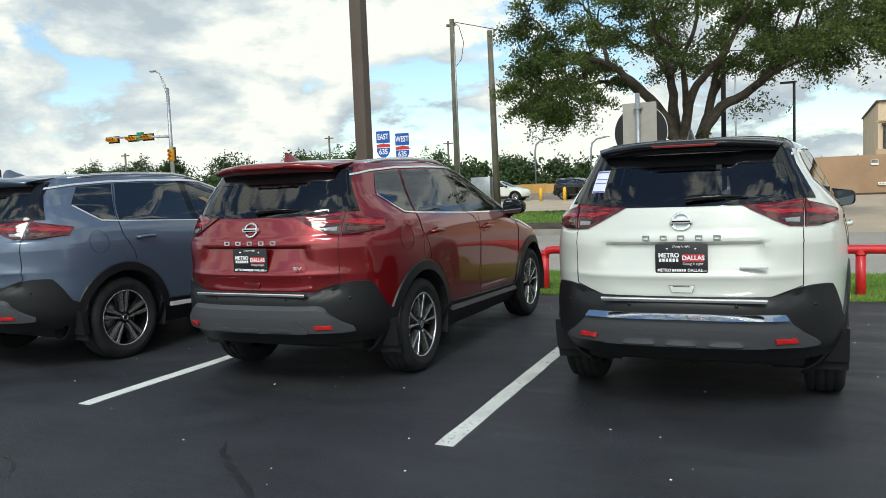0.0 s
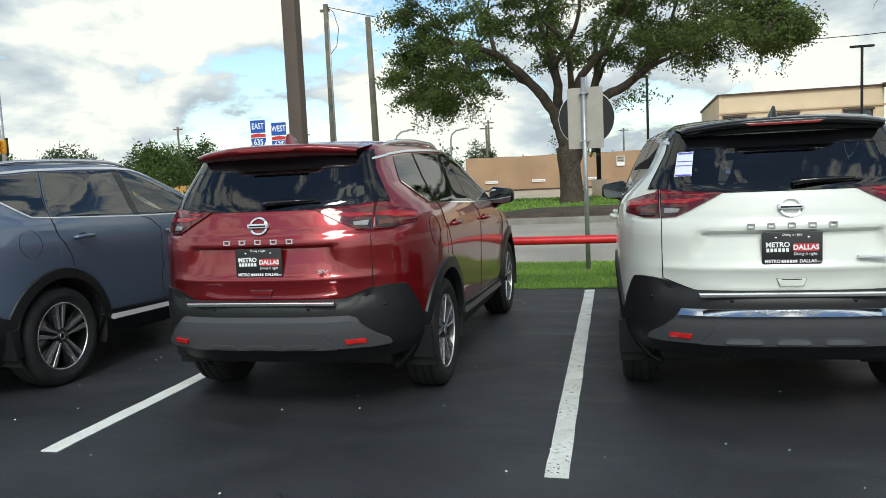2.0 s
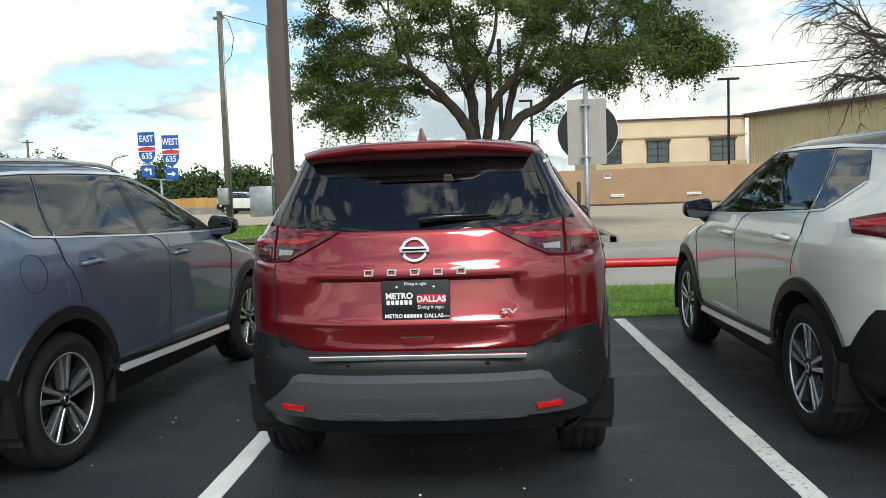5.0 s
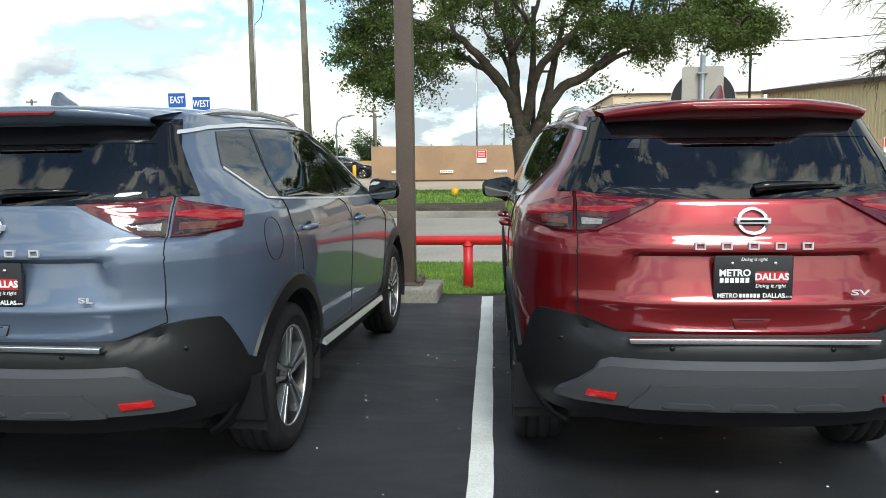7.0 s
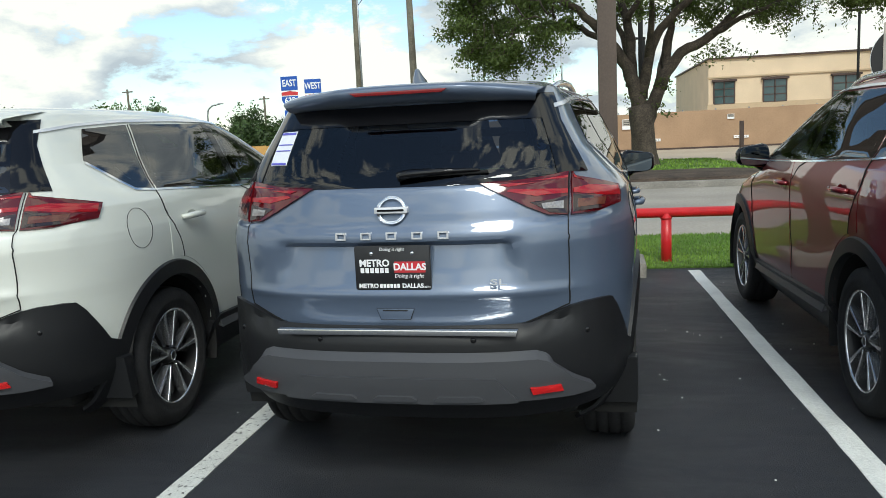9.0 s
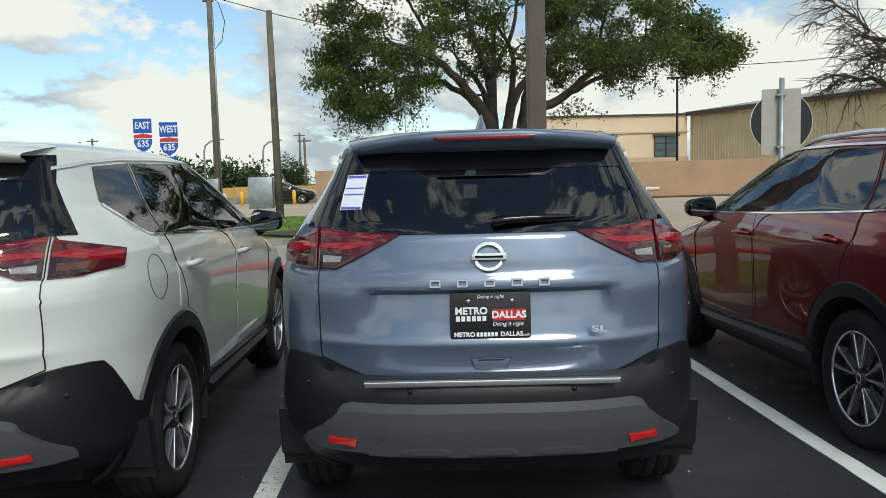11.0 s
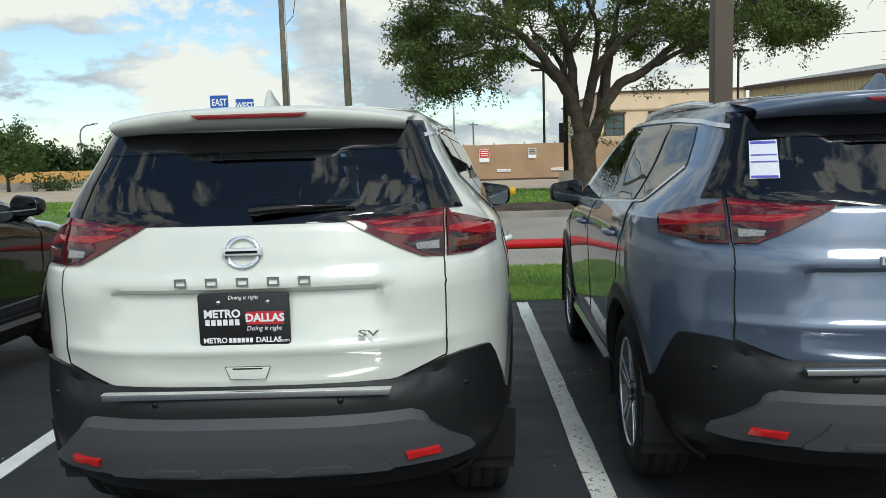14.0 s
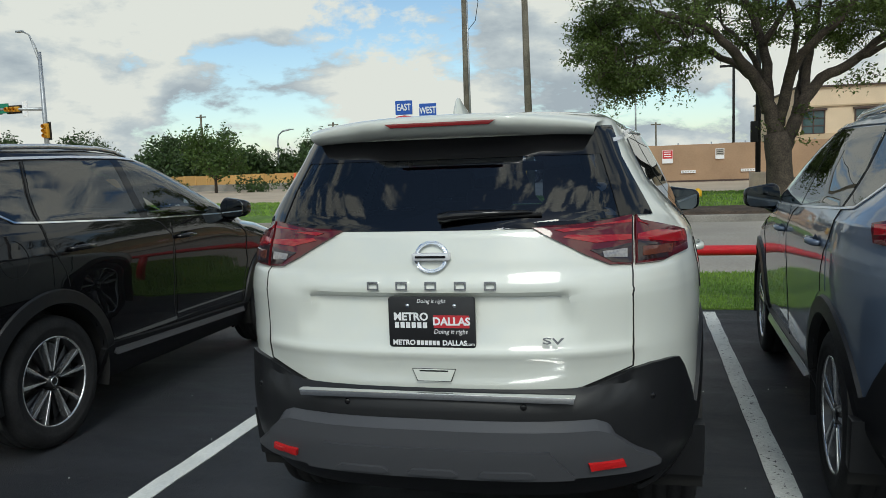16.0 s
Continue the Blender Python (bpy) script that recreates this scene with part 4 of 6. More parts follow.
    pair("chrome_moulding", ribbon([("s", 0.47, 1.549), ("s", 0.70, 1.578), ("s", 1.05, 1.600), ("s", 1.5, 1.607), ("s", 1.95, 1.603), ("s", 2.21, 1.586), ("s", 2.48, 1.506), ("s", 2.75, 1.378), ("s", 3.06, 1.176)], 0.017 if style == "sl" else 0.014, 0.008, 8), BADGE, car, "bright window moulding")
    pair("belt_moulding", ribbon([("s", 0.64, 1.400), ("s", 0.83, 1.258), ("s", 1.0, 1.245), ("s", 1.9, 1.203), ("s", 3.0, 1.168)], 0.009, 0.006, 10), BADGE if style == "sl" else CHROME, car)
    pair("windscreen", row_patch([("f", 0.72, 1.17), ("f", 0.0005, 1.17), ("f", 0.0005, 1.58), ("f", 0.57, 1.58)], 0.004, 0.0, 0.05, 12), SCREEN, car)
    if dark_roof:
        roof = bmesh.new()
        tops = []
        zs = [1.585, 1.60, 1.62, 1.635, 1.65, 1.66, 1.675, 1.685, 1.689]
        for sd in (1, -1):
            rows = []
            for z in zs:
                s, x, y = contour(z)
                rows.append([roof.verts.new((sd * x[i], y[i] + (0.12 if i < 6 else 0), z + 0.004)) for i in range(0, len(x), 2)])
            for q, w in zip(rows, rows[1:]):
                for k in range(len(q) - 1):
                    f = (q[k], q[k + 1], w[k + 1], w[k])
                    roof.faces.new(f if sd > 0 else f[::-1])
            tops.append(rows[-1])
        roof.faces.new(tops[0] + tops[1][-2:0:-1])
        part("roof_panel", roof, GLOSS_BLACK, car, "glossy black roof")
    # roof rails and aerial
    if not dark_roof:
        pair("roof_rail", sweep([(0.560, 0.70, 1.632), (0.575, 0.84, 1.655), (0.585, 1.00, 1.668), (0.590, 1.45, 1.678), (0.584, 1.90, 1.668), (0.576, 2.06, 1.652), (0.568, 2.20, 1.618)], [0.010, 0.015, 0.016, 0.016, 0.016, 0.014, 0.010], 8), RIM_CUT, car, "silver roof rail")
    fin = bmesh.new()
    sec = []
    for z, y0, y1, w in ((1.672, 0.50, 0.74, 0.026), (1.695, 0.505, 0.70, 0.020), (1.712, 0.515, 0.645, 0.013), (1.730, 0.53, 0.60, 0.008), (1.738, 0.55, 0.585, 0.004)):
        sec.append([fin.verts.new((w * math.sin(2 * math.pi * k / 12), (y0 + y1) / 2 - (y1 - y0) / 2 * math.cos(2 * math.pi * k / 12), z)) for k in range(12)])
    for a, b in zip(sec, sec[1:]):
        for k in range(12):
            fin.faces.new((a[k], a[(k + 1) % 12], b[(k + 1) % 12], b[k]))
    fin.faces.new(sec[-1])
    bmesh.ops.recalc_face_normals(fin, faces=fin.faces)
    part("shark_fin_aerial", fin, GLOSS_BLACK if dark_roof else paint, car)
    # mirrors
    for sd in (1, -1):
        hs = box(-0.125, 0.125, -0.055, 0.095, -0.085, 0.085, 0.055, seg=4)
        for v in hs.verts:
            k = (v.co.y + 0.055) / 0.15
            v.co.x *= 1 - 0.25 * k
            v.co.z *= 1 - 0.30 * k + (0.12 if v.co.x * sd < 0 else -0.12)
        hs.transform(pose(sd * 0.965, 3.0, 1.205, 0, 0, sd * -8))
        m = part("side_mirror", hs, GLOSS_BLACK, car, "black door mirror")
        gl = prism(rounded(0.205, 0.125, 0.045, 5), -0.0585, -0.05, "xz")
        gl.transform(pose(sd * 0.965, 3.0, 1.205, 0, 0, sd * -8))
        part("mirror_glass", gl, MIRROR, m)
        part("mirror_arm", sweep([(sd * 0.83, 3.03, 1.120), (sd * 0.88, 3.03, 1.115), (sd * 0.93, 3.03, 1.150)], [0.035, 0.030, 0.028], 8), GLOSS_BLACK, m)
    # wiper
    wp = part("wiper", sweep([(0.02, 0.108, 1.300), (0.06, 0.104, 1.312), (0.20, 0.116, 1.318), (0.33, 0.134, 1.318)], [0.022, 0.018, 0.012, 0.006], 8), GLOSS_BLACK, car, "black rear wiper")
    part("wiper_blade", sweep([(0.03, 0.116, 1.300), (0.18, 0.122, 1.306), (0.36, 0.142, 1.310)], 0.007, 6), RUBBER, wp)
    # wheels
    for hub in (HUB_R, HUB_F):
        wheel_parts(car, style, pose(0.775, hub, HUB_Z))
        wheel_parts(car, style, pose(-0.775, hub, HUB_Z, 0, 0, 180))
    # cabin
    part("cabin_floor", box(-0.76, 0.76, 0.55, 3.2, 0.50, 0.58, 0.02), CABIN, car)
    part("luggage_cover", box(-0.62, 0.62, 0.42, 1.05, 0.98, 1.02, 0.01), CABIN, car)
    for x in (-0.38, 0.38):
        for y in (1.22, 2.12):
            st = box(x - 0.25, x + 0.25, y - 0.06, y + 0.06, 0.62, 1.27, 0.055)
            box(x - 0.25, x + 0.25, y, y + 0.5, 0.58, 0.78, 0.06, st)
            box(x - 0.13, x + 0.13, y - 0.075, y + 0.015, 1.29, 1.46, 0.04, st)
            part("seat", st, CABIN, car)
    part("centre_headrest", box(-0.11, 0.11, 1.15, 1.23, 1.27, 1.37, 0.035), CABIN, car)
    part("dashboard", box(-0.74, 0.74, 2.86, 3.22, 0.80, 1.12, 0.07), CABIN, car)
    part("inner_mirror", box(-0.11, 0.11, 2.58, 2.61, 1.43, 1.49, 0.012), CABIN, car)
    tor = bmesh.new()
    ring = [(-0.37 + 0.18 * math.cos(2 * math.pi * k / 24), 2.72 + 0.05 * math.sin(2 * math.pi * k / 24), 1.03 + 0.17 * math.sin(2 * math.pi * k / 24)) for k in range(25)]
    part("steering_wheel", sweep(ring, 0.015, 6, tor), CABIN, car)
    if sticker:
        g = part("window_sticker", row_patch([("r", -0.570, 1.355), ("r", -0.545, 1.490), ("r", -0.462, 1.492), ("r", -0.482, 1.357)], 0.006, 0.001, 0.03, 4), STICKER, car, "white and blue paper sticker in the rear window")
        for za, zb in ((1.358, 1.366), (1.412, 1.416), (1.436, 1.440), (1.478, 1.487)):
            xa, xb = -0.570 + 0.185 * (za - 1.355), -0.482 + 0.148 * (za - 1.355)
            part("sticker_bar", row_patch([("r", xa + 0.004, za), ("r", xa + 0.005, zb), ("r", xb - 0.003, zb), ("r", xb - 0.004, za)], 0.0078, 0.001, 0.02, 4), INK_BLUE, g)
    return car


def repaint(car, paint):
    for o in (car, *car.children_recursive):
        for sl in o.material_slots:
            if sl.material and sl.material.name.startswith("paint_"):
                sl.link = "OBJECT"
                sl.material = paint
    return car


red = build_car("metallic dark red SUV parked between white lines", PAINT_RED, "sv", "SV", sticker=False)
red.matrix_basis = pose(-3.67, 4.50, 0, 0, 0, 0.9)
white = repaint(copy_thing(red, pose(-8.905, 4.21, 0, 0, 0, 0)), PAINT_WHITE)
for letter in white.children_recursive:
    if letter.name.startswith(("model_bar", "trim_badge")):
        letter.material_slots[0].link = "OBJECT"
        letter.material_slots[0].material = CHROME
for rail in [o for o in white.children if o.name.startswith("roof_rail")]:
    bpy.data.objects.remove(rail)
tagged(white, "white SUV with black lower bumper parked beside a black one")
black = repaint(copy_thing(red, pose(-12.25, 4.42, 0, 0, 0, 0)), PAINT_BLACK)
tagged(black, "glossy black SUV parked beside a white one")
blue = build_car("blue-grey SUV with chrome window trim parked by the lamp pole", PAINT_BLUE, "sl", "SL")
blue.matrix_basis = pose(-6.60, 4.28, 0, 0, 0, -2.6)
pearl = build_car("white SUV with a black roof and chrome bumper strip", PAINT_WHITE, "sl", "", dark_roof=True, bright_skid=True)
pearl.matrix_basis = pose(-0.725, 4.74, 0, 0, 0, 1.2)
# ---- ground ----
def slab(name, x0, x1, y0, y1, z0, z1, mat, label, cat, bevel=0.0):
    return tagged(part(name, box(x0, x1, y0, y1, z0, z1, bevel), mat, None, smooth=False), label, cat, kind="structure")


slab("ground", -900, 900, -500, 1500, -1.0, -0.06, FARLAND, "flat dry ground reaching the horizon", "ground")
slab("parking_lot", -70, 70, -45, 9.72, -0.3, 0.0, ASPHALT, "dark freshly sealed asphalt parking lot", "pavement")
slab("verge", -70, 70, 9.72, 12.15, -0.3, 0.02, TURF, "strip of bright green mown grass", "ground")
slab("road", -160, 160, 12.15, 20.9, -0.3, -0.03, CONCRETE, "pale concrete street", "road")
slab("kerb", -160, -0.6, 20.9, 21.1, -0.3, 0.13, KERB, "weathered concrete kerb", "kerb", 0.02)
slab("concrete_yard", -160, 160, 21.1, 75, -0.3, -0.04, LOT, "sunlit pale concrete yard", "pavement")


def island_z(x, y):
    e = max(0.0, min(1, (y - 21.1) / 1.5, (32.7 - y) / 2.0, (-0.8 - x) / 1.2))
    return -0.02 + 0.12 * min(1, e * 5) + 0.12 * e ** 0.5 + 0.02 * noise.noise((x * 0.4, y * 0.4, 0))


def mound():
    """The planted island beyond the street, rising a little to its middle."""
    bm = bmesh.new()
    nx, ny = 160, 24
    grid = []
    for i in range(nx + 1):
        x = -90 + 89.2 * (1 - (1 - i / nx) ** 1.6)
        grid.append([bm.verts.new((x, 21.1 + 11.6 * j / ny, island_z(x, 21.1 + 11.6 * j / ny))) for j in range(ny + 1)])
    for a, b in zip(grid, grid[1:]):
        for k in range(ny):
            bm.faces.new((a[k], b[k], b[k + 1], a[k + 1]))
    return bm


tagged(part("island", mound(), TURF), "grassy island with a bare soil edge", "ground", kind="structure")
slab("kerb_end", -0.85, -0.65, 20.9, 30.0, -0.3, 0.13, KERB, "weathered concrete kerb at the island's end", "kerb", 0.02)


def soil_bed():
    bm = bmesh.new()
    for cx, cy, rx, ry in ((-2.7, 22.7, 2.6, 1.5), (-6.5, 21.9, 5.0, 0.7)):
        rings = []
        for j in range(1, 9):
            ring = []
            for k in range(44):
                a = 2 * math.pi * k / 44
                r = (1 + 0.16 * noise.noise((math.cos(a) * 1.5 + cx, math.sin(a) * 1.5, 3.3))) * j / 8
                x, y = min(cx + rx * r * math.cos(a), -0.95), max(21.13, cy + ry * r * math.sin(a))
                ring.append(bm.verts.new((x, y, island_z(x, y) + 0.022 + 0.012 * (1 - j / 8))))
            rings.append(ring)
        for p, q in zip(rings, rings[1:]):
            for k in range(44):
                bm.faces.new((p[k], q[k], q[(k + 1) % 44], p[(k + 1) % 44]))
        bm.faces.new(rings[0])
    return bm


tagged(part("soil_bed", soil_bed(), SOIL, smooth=False), "brown mulch and dead leaves under the oak", "ground", kind="structure")


def grass_tufts(n, x0, x1, y0, y1, z, h, w, seed, keep=None):
    r = np.random.RandomState(seed)
    x, y = r.uniform(x0, x1, n), r.uniform(y0, y1, n)
    if keep is not None:
        ok = keep(x, y)
        x, y = x[ok], y[ok]
    n = len(x)
    a = r.uniform(0, 2 * math.pi, n)
    hh = h * r.uniform(0.5, 1.2, n)
    lean = r.uniform(-0.5, 0.5, (n, 2)) * hh[:, None]
    v = np.zeros((n, 3, 3))
    zz = z(x, y) if callable(z) else np.full(n, z)
    v[:, 0] = np.c_[x - w * np.cos(a), y - w * np.sin(a), zz]
    v[:, 1] = np.c_[x + w * np.cos(a), y + w * np.sin(a), zz]
    v[:, 2] = np.c_[x + lean[:, 0], y + lean[:, 1], zz + hh]
    me = bpy.data.meshes.new("grass")
    me.from_pydata(v.reshape(-1, 3).tolist(), [], np.arange(3 * n).reshape(-1, 3).tolist())
    return me


tagged(part("grass", grass_tufts(95000, -16, 5, 9.66, 12.2, 0.015, 0.038, 0.006, 4), BLADE), "short bright green grass blades", "grass", kind="stuff")
tagged(part("grass", grass_tufts(26000, -42, -0.9, 22.5, 32.4, lambda x, y: np.array([island_z(p, q) for p, q in zip(x, y)]), 0.07, 0.026, 5, lambda x, y: ((x + 2.7) / 2.5) ** 2 + ((y - 22.7) / 1.5) ** 2 > 1), BLADE), "green island grass around the oak", "grass", kind="stuff")

STALLS = ((-13.35, -13.30), (-10.50, -10.40), (-7.62, -7.56), (-4.71, -4.81), (-1.89, -2.14), (0.98, 0.80), (3.8, 3.6))
for xa, xb in STALLS:
    bm = bmesh.new()
    k = 30
    rnd = random.Random(int(xa * 100))
    ys = [3.90 + 5.68 * i / k for i in range(k + 1)]
    lv, rv = [], []
    for y in ys:
        x = xa + (xb - xa) * (y - 3.9) / 5.68
        lv.append(bm.verts.new((x - 0.056 + rnd.uniform(-0.004, 0.004), y, 0.005)))
        rv.append(bm.verts.new((x + 0.056 + rnd.uniform(-0.004, 0.004), y, 0.005)))
    for i in range(k):
        bm.faces.new((lv[i], rv[i], rv[i + 1], lv[i + 1]))
    r = bmesh.ops.extrude_face_region(bm, geom=list(bm.faces))
    for v in r["geom"]:
        if isinstance(v, bmesh.types.BMVert):
            v.co.z = 0.001
    bmesh.ops.recalc_face_normals(bm, faces=bm.faces)
    tagged(part("stall_line", bm, LINE_WORN if xa in (-7.62, -1.89) else LINE_PAINT, None, smooth=False), "worn white painted stall line on asphalt", "road marking", "stall lines", "structure")

# small stones and petals lying on the asphalt
r = random.Random(8)
bm = bmesh.new()
for _ in range(170):
    x, y, s = r.uniform(-12, 1.5), r.uniform(1.5, 9.4), r.uniform(0.003, 0.009)
    q = bmesh.ops.create_icosphere(bm, subdivisions=1, radius=s, matrix=pose(x, y, s * 0.35, 0, 0, r.uniform(0, 360)) @ Matrix.Diagonal((1, 0.7, 0.5, 1)))
tagged(part("litter_specks", bm, LINE_PAINT, None, smooth=False), "tiny pale stones and petals on the asphalt", "debris", kind="stuff")

# fine cracks in the sealed surface
bm = bmesh.new()
for x, y, a, n in ((-1.2, 1.9, 100, 26), (-3.4, 3.0, 20, 30), (0.2, 3.2, 70, 22), (-5.0, 2.9, 160, 24), (-2.0, 2.2, 10, 20)):
    prev = None
    for i in range(n):
        a += r.uniform(-38, 38)
        x, y = x + 0.05 * math.cos(radians(a)), y + 0.05 * math.sin(radians(a))
        w = 0.0022 * r.uniform(0.3, 1.2)
        nx, ny = -math.sin(radians(a)) * w, math.cos(radians(a)) * w
        cur = (bm.verts.new((x - nx, y - ny, 0.004)), bm.verts.new((x + nx, y + ny, 0.004)))
        if prev:
            bm.faces.new((prev[0], prev[1], cur[1], cur[0]))
        prev = cur
tagged(part("asphalt_cracks", bm, CRACK, None, smooth=False), "pale hairline cracks in the asphalt", "crack", kind="structure")

# wandering dark marks of old sealer and oil
def dark_mark(x, y, a, n, w0, seed):
    q = random.Random(seed)
    bm = bmesh.new()
    prev = None
    for i in range(n):
        a += q.uniform(-16, 16)
        x, y = x + 0.06 * math.cos(radians(a)), y + 0.06 * math.sin(radians(a))
        w = w0 * q.uniform(0.35, 1.2) * min(1, i / 3, (n - 1 - i) / 3 + 0.05)
        nx, ny = -math.sin(radians(a)) * w, math.cos(radians(a)) * w
        cur = (bm.verts.new((x - nx, y - ny, 0.0035)), bm.verts.new((x + nx, y + ny, 0.0035)))
        if prev:
            bm.faces.new((prev[0], prev[1], cur[1], cur[0]))
        prev = cur
    tagged(part("sealer_mark", bm, SEALER, None, smooth=False), "dark wandering streak of old crack sealer", "crack", "sealer marks", "structure")


for k, (x, y, a, n, w0) in enumerate(((-3.2, 3.6, -35, 24, 0.020), (-2.2, 2.6, -20, 18, 0.014), (-4.9, 3.2, -10, 20, 0.010), (-7.0, 2.9, 5, 22, 0.010), (-0.6, 2.9, -60, 16, 0.010), (-8.6, 3.3, 15, 18, 0.012))):
    dark_mark(x, y, a, n, w0, 30 + k)

# ---- red pipe rail ----
def rail(x0, x1, posts, y, bent_left=False):
    t = thing("pipe_rail", "bright red painted steel pipe rail on posts in the grass", "rail", "red pipe rails")
    pts = [(x0, y, 0.54), (x1, y, 0.54)]
    if bent_left:
        pts = [(x0, y, 0.40), (x0 + 0.012, y, 0.49), (x0 + 0.05, y, 0.53), (x0 + 0.12, y, 0.54), (x1, y, 0.54)]
    part("pipe", sweep(pts, 0.052, 16), RAIL_RED, t)
    for x in posts:
        part("post", sweep([(x, y, -0.1), (x, y, 0.535)], 0.055, 16), RAIL_RED, t)
        part("weld_collar", sweep([(x, y, 0.475), (x, y, 0.495)], 0.060, 16), RAIL_RED, t)
    return t


rail(-20.0, -3.62, (-5.03, -8.75, -12.45, -16.15, -19.85), 10.05)
rail(-3.30, 8.2, (-3.30, 0.43, 4.15, 7.9), 10.12, True)

# ---- lamp pole on its concrete block ----
lamp = thing("lamp_pole", "tall square brown steel lamp pole on a concrete block", "lamp post", at=pose(-5.63, 9.49, 0))
blk = box(-0.34, 0.34, -0.30, 0.30, -0.1, 0.15, 0.03)
for v in blk.verts:
    v.co += Vector((noise.noise(v.co * 6), noise.noise(v.co * 6 + Vector((9, 0, 0))), 0)) * 0.02
part("concrete_base", blk, KERB, lamp, "rough concrete block", smooth=False)
part("base_plate", box(-0.17, 0.17, -0.17, 0.17, 0.15, 0.178, 0.006), POLE_BROWN, lamp, smooth=False)
part("shaft", box(-0.088, 0.088, -0.088, 0.088, 0.17, 9.0, 0.012), POLE_BROWN, lamp)
for sx in (-1, 1):
    for sy in (-1, 1):
        part("bolt_cover", sweep([(sx * 0.135, sy * 0.135, 0.17), (sx * 0.135, sy * 0.135, 0.225), (sx * 0.135, sy * 0.135, 0.24)], [0.036, 0.036, 0.018], 10), POLE_BROWN, lamp)
part("lamp_head", box(-0.25, 0.25, -0.9, -0.1, 8.85, 9.0, 0.03), POLE_BROWN, lamp)

# ---- sign seen from behind ----
sg = thing("road_sign", "road sign seen from behind on a galvanised post", "road sign", at=pose(-2.28, 11.32, 0, 0, 0, -6))
part("post", sweep([(0, 0, -0.1), (0, 0, 2.62)], 0.032, 12), GALV, sg, "galvanised post")
part("square_plate", prism(rounded(0.48, 0.82, 0.02, 3, 0.01, 2.08), 0.045, 0.050, "xz"), SIGN_BACK, sg, "grey alloy plate")
part("round_plate", prism([(0.02 + 0.375 * math.cos(2 * math.pi * k / 48), 2.08 + 0.375 * math.sin(2 * math.pi * k / 48)) for k in range(48)], 0.055, 0.060, "xz"), SIGN_BLACK, sg, "black disc")
part("disc_rim", prism([(0.02 + 0.382 * math.cos(2 * math.pi * k / 48), 2.08 + 0.382 * math.sin(2 * math.pi * k / 48)) for k in range(48)], 0.061, 0.064, "xz"), WHITE_INK, sg)
for z in (2.40, 1.76):
    part("bracket", box(-0.06, 0.06, -0.035, 0.045, z, z + 0.02), GALV, sg, smooth=False)

# ---- motorway direction signs ----
ew = thing("direction_sign", "blue route signs EAST and WEST 635 on one post", "road sign", at=pose(-15.40, 28.2, 0, 0, 0, 6))
part("post", sweep([(0, 0.05, -0.1), (0, 0.05, 2.05)], 0.04, 10), GALV, ew)
part("crossbar", sweep([(-0.45, 0.05, 2.12), (0, 0.05, 2.05), (0.45, 0.05, 2.0)], 0.025, 8), GALV, ew)
for word, cx, dz, arrow in (("EAST", -0.42, 0.0, "left"), ("WEST", 0.40, -0.13, "right")):
    part("riser", sweep([(cx, 0.05, 2.1), (cx, 0.05, 3.6)], 0.02, 8), GALV, ew)
    bp = part("word_plate", prism(rounded(0.58, 0.47, 0.02, 3, cx, 3.48 + dz), 0, 0.01, "xz"), SIGN_BLUE, ew)
    part("border", prism(rounded(0.60, 0.49, 0.02, 3, cx, 3.48 + dz), 0.011, 0.015, "xz"), WHITE_INK, bp)
    part("word", words(word, 0.30, 0.002, 0, 0.006), WHITE_INK, bp, at=pose(cx, -0.004, 3.48 + dz) @ Matrix.Diagonal((0.72, 1, 1.05, 1)))
    sh = [(cx - 0.29, 3.18 + dz), (cx, 3.22 + dz), (cx + 0.29, 3.18 + dz), (cx + 0.29, 2.92 + dz), (cx + 0.20, 2.74 + dz), (cx, 2.61 + dz), (cx - 0.20, 2.74 + dz), (cx - 0.29, 2.92 + dz)]
    sp_ = part("shield", prism(sh, 0, 0.01, "xz"), SIGN_BLUE, ew)
    part("shield_top", prism([(cx - 0.29, 3.18 + dz), (cx, 3.22 + dz), (cx + 0.29, 3.18 + dz), (cx + 0.29, 3.07 + dz), (cx - 0.29, 3.07 + dz)], -0.003, 0.002, "xz"), SIGN_RED, sp_)
    part("shield_line", prism([(cx - 0.29, 3.07 + dz), (cx + 0.29, 3.07 + dz), (cx + 0.29, 3.045 + dz), (cx - 0.29, 3.045 + dz)], -0.003, 0.002, "xz"), WHITE_INK, sp_)
    part("number", words("635", 0.30, 0.002, 0, 0.006), WHITE_INK, sp_, at=pose(cx, -0.004, 2.885 + dz) @ Matrix.Diagonal((0.85, 1, 1, 1)))
    ap = part("arrow_plate", prism(rounded(0.44, 0.40, 0.02, 3, cx, 2.37 + dz), 0, 0.01, "xz"), SIGN_BLUE, ew)
    if arrow == "right":
        poly = [(-0.15, 0.03), (0.02, 0.03), (0.02, 0.10), (0.15, 0.0), (0.02, -0.10), (0.02, -0.03), (-0.15, -0.03)]
    else:
        poly = [(0.12, -0.13), (0.12, 0.08), (-0.03, 0.08), (-0.03, 0.13), (-0.15, 0.05), (-0.03, -0.03), (-0.03, 0.02), (0.06, 0.02), (0.06, -0.13)]
    part("arrow", prism([(cx + a, 2.37 + dz + b) for a, b in poly], -0.003, 0.002, "xz"), WHITE_INK, ap)

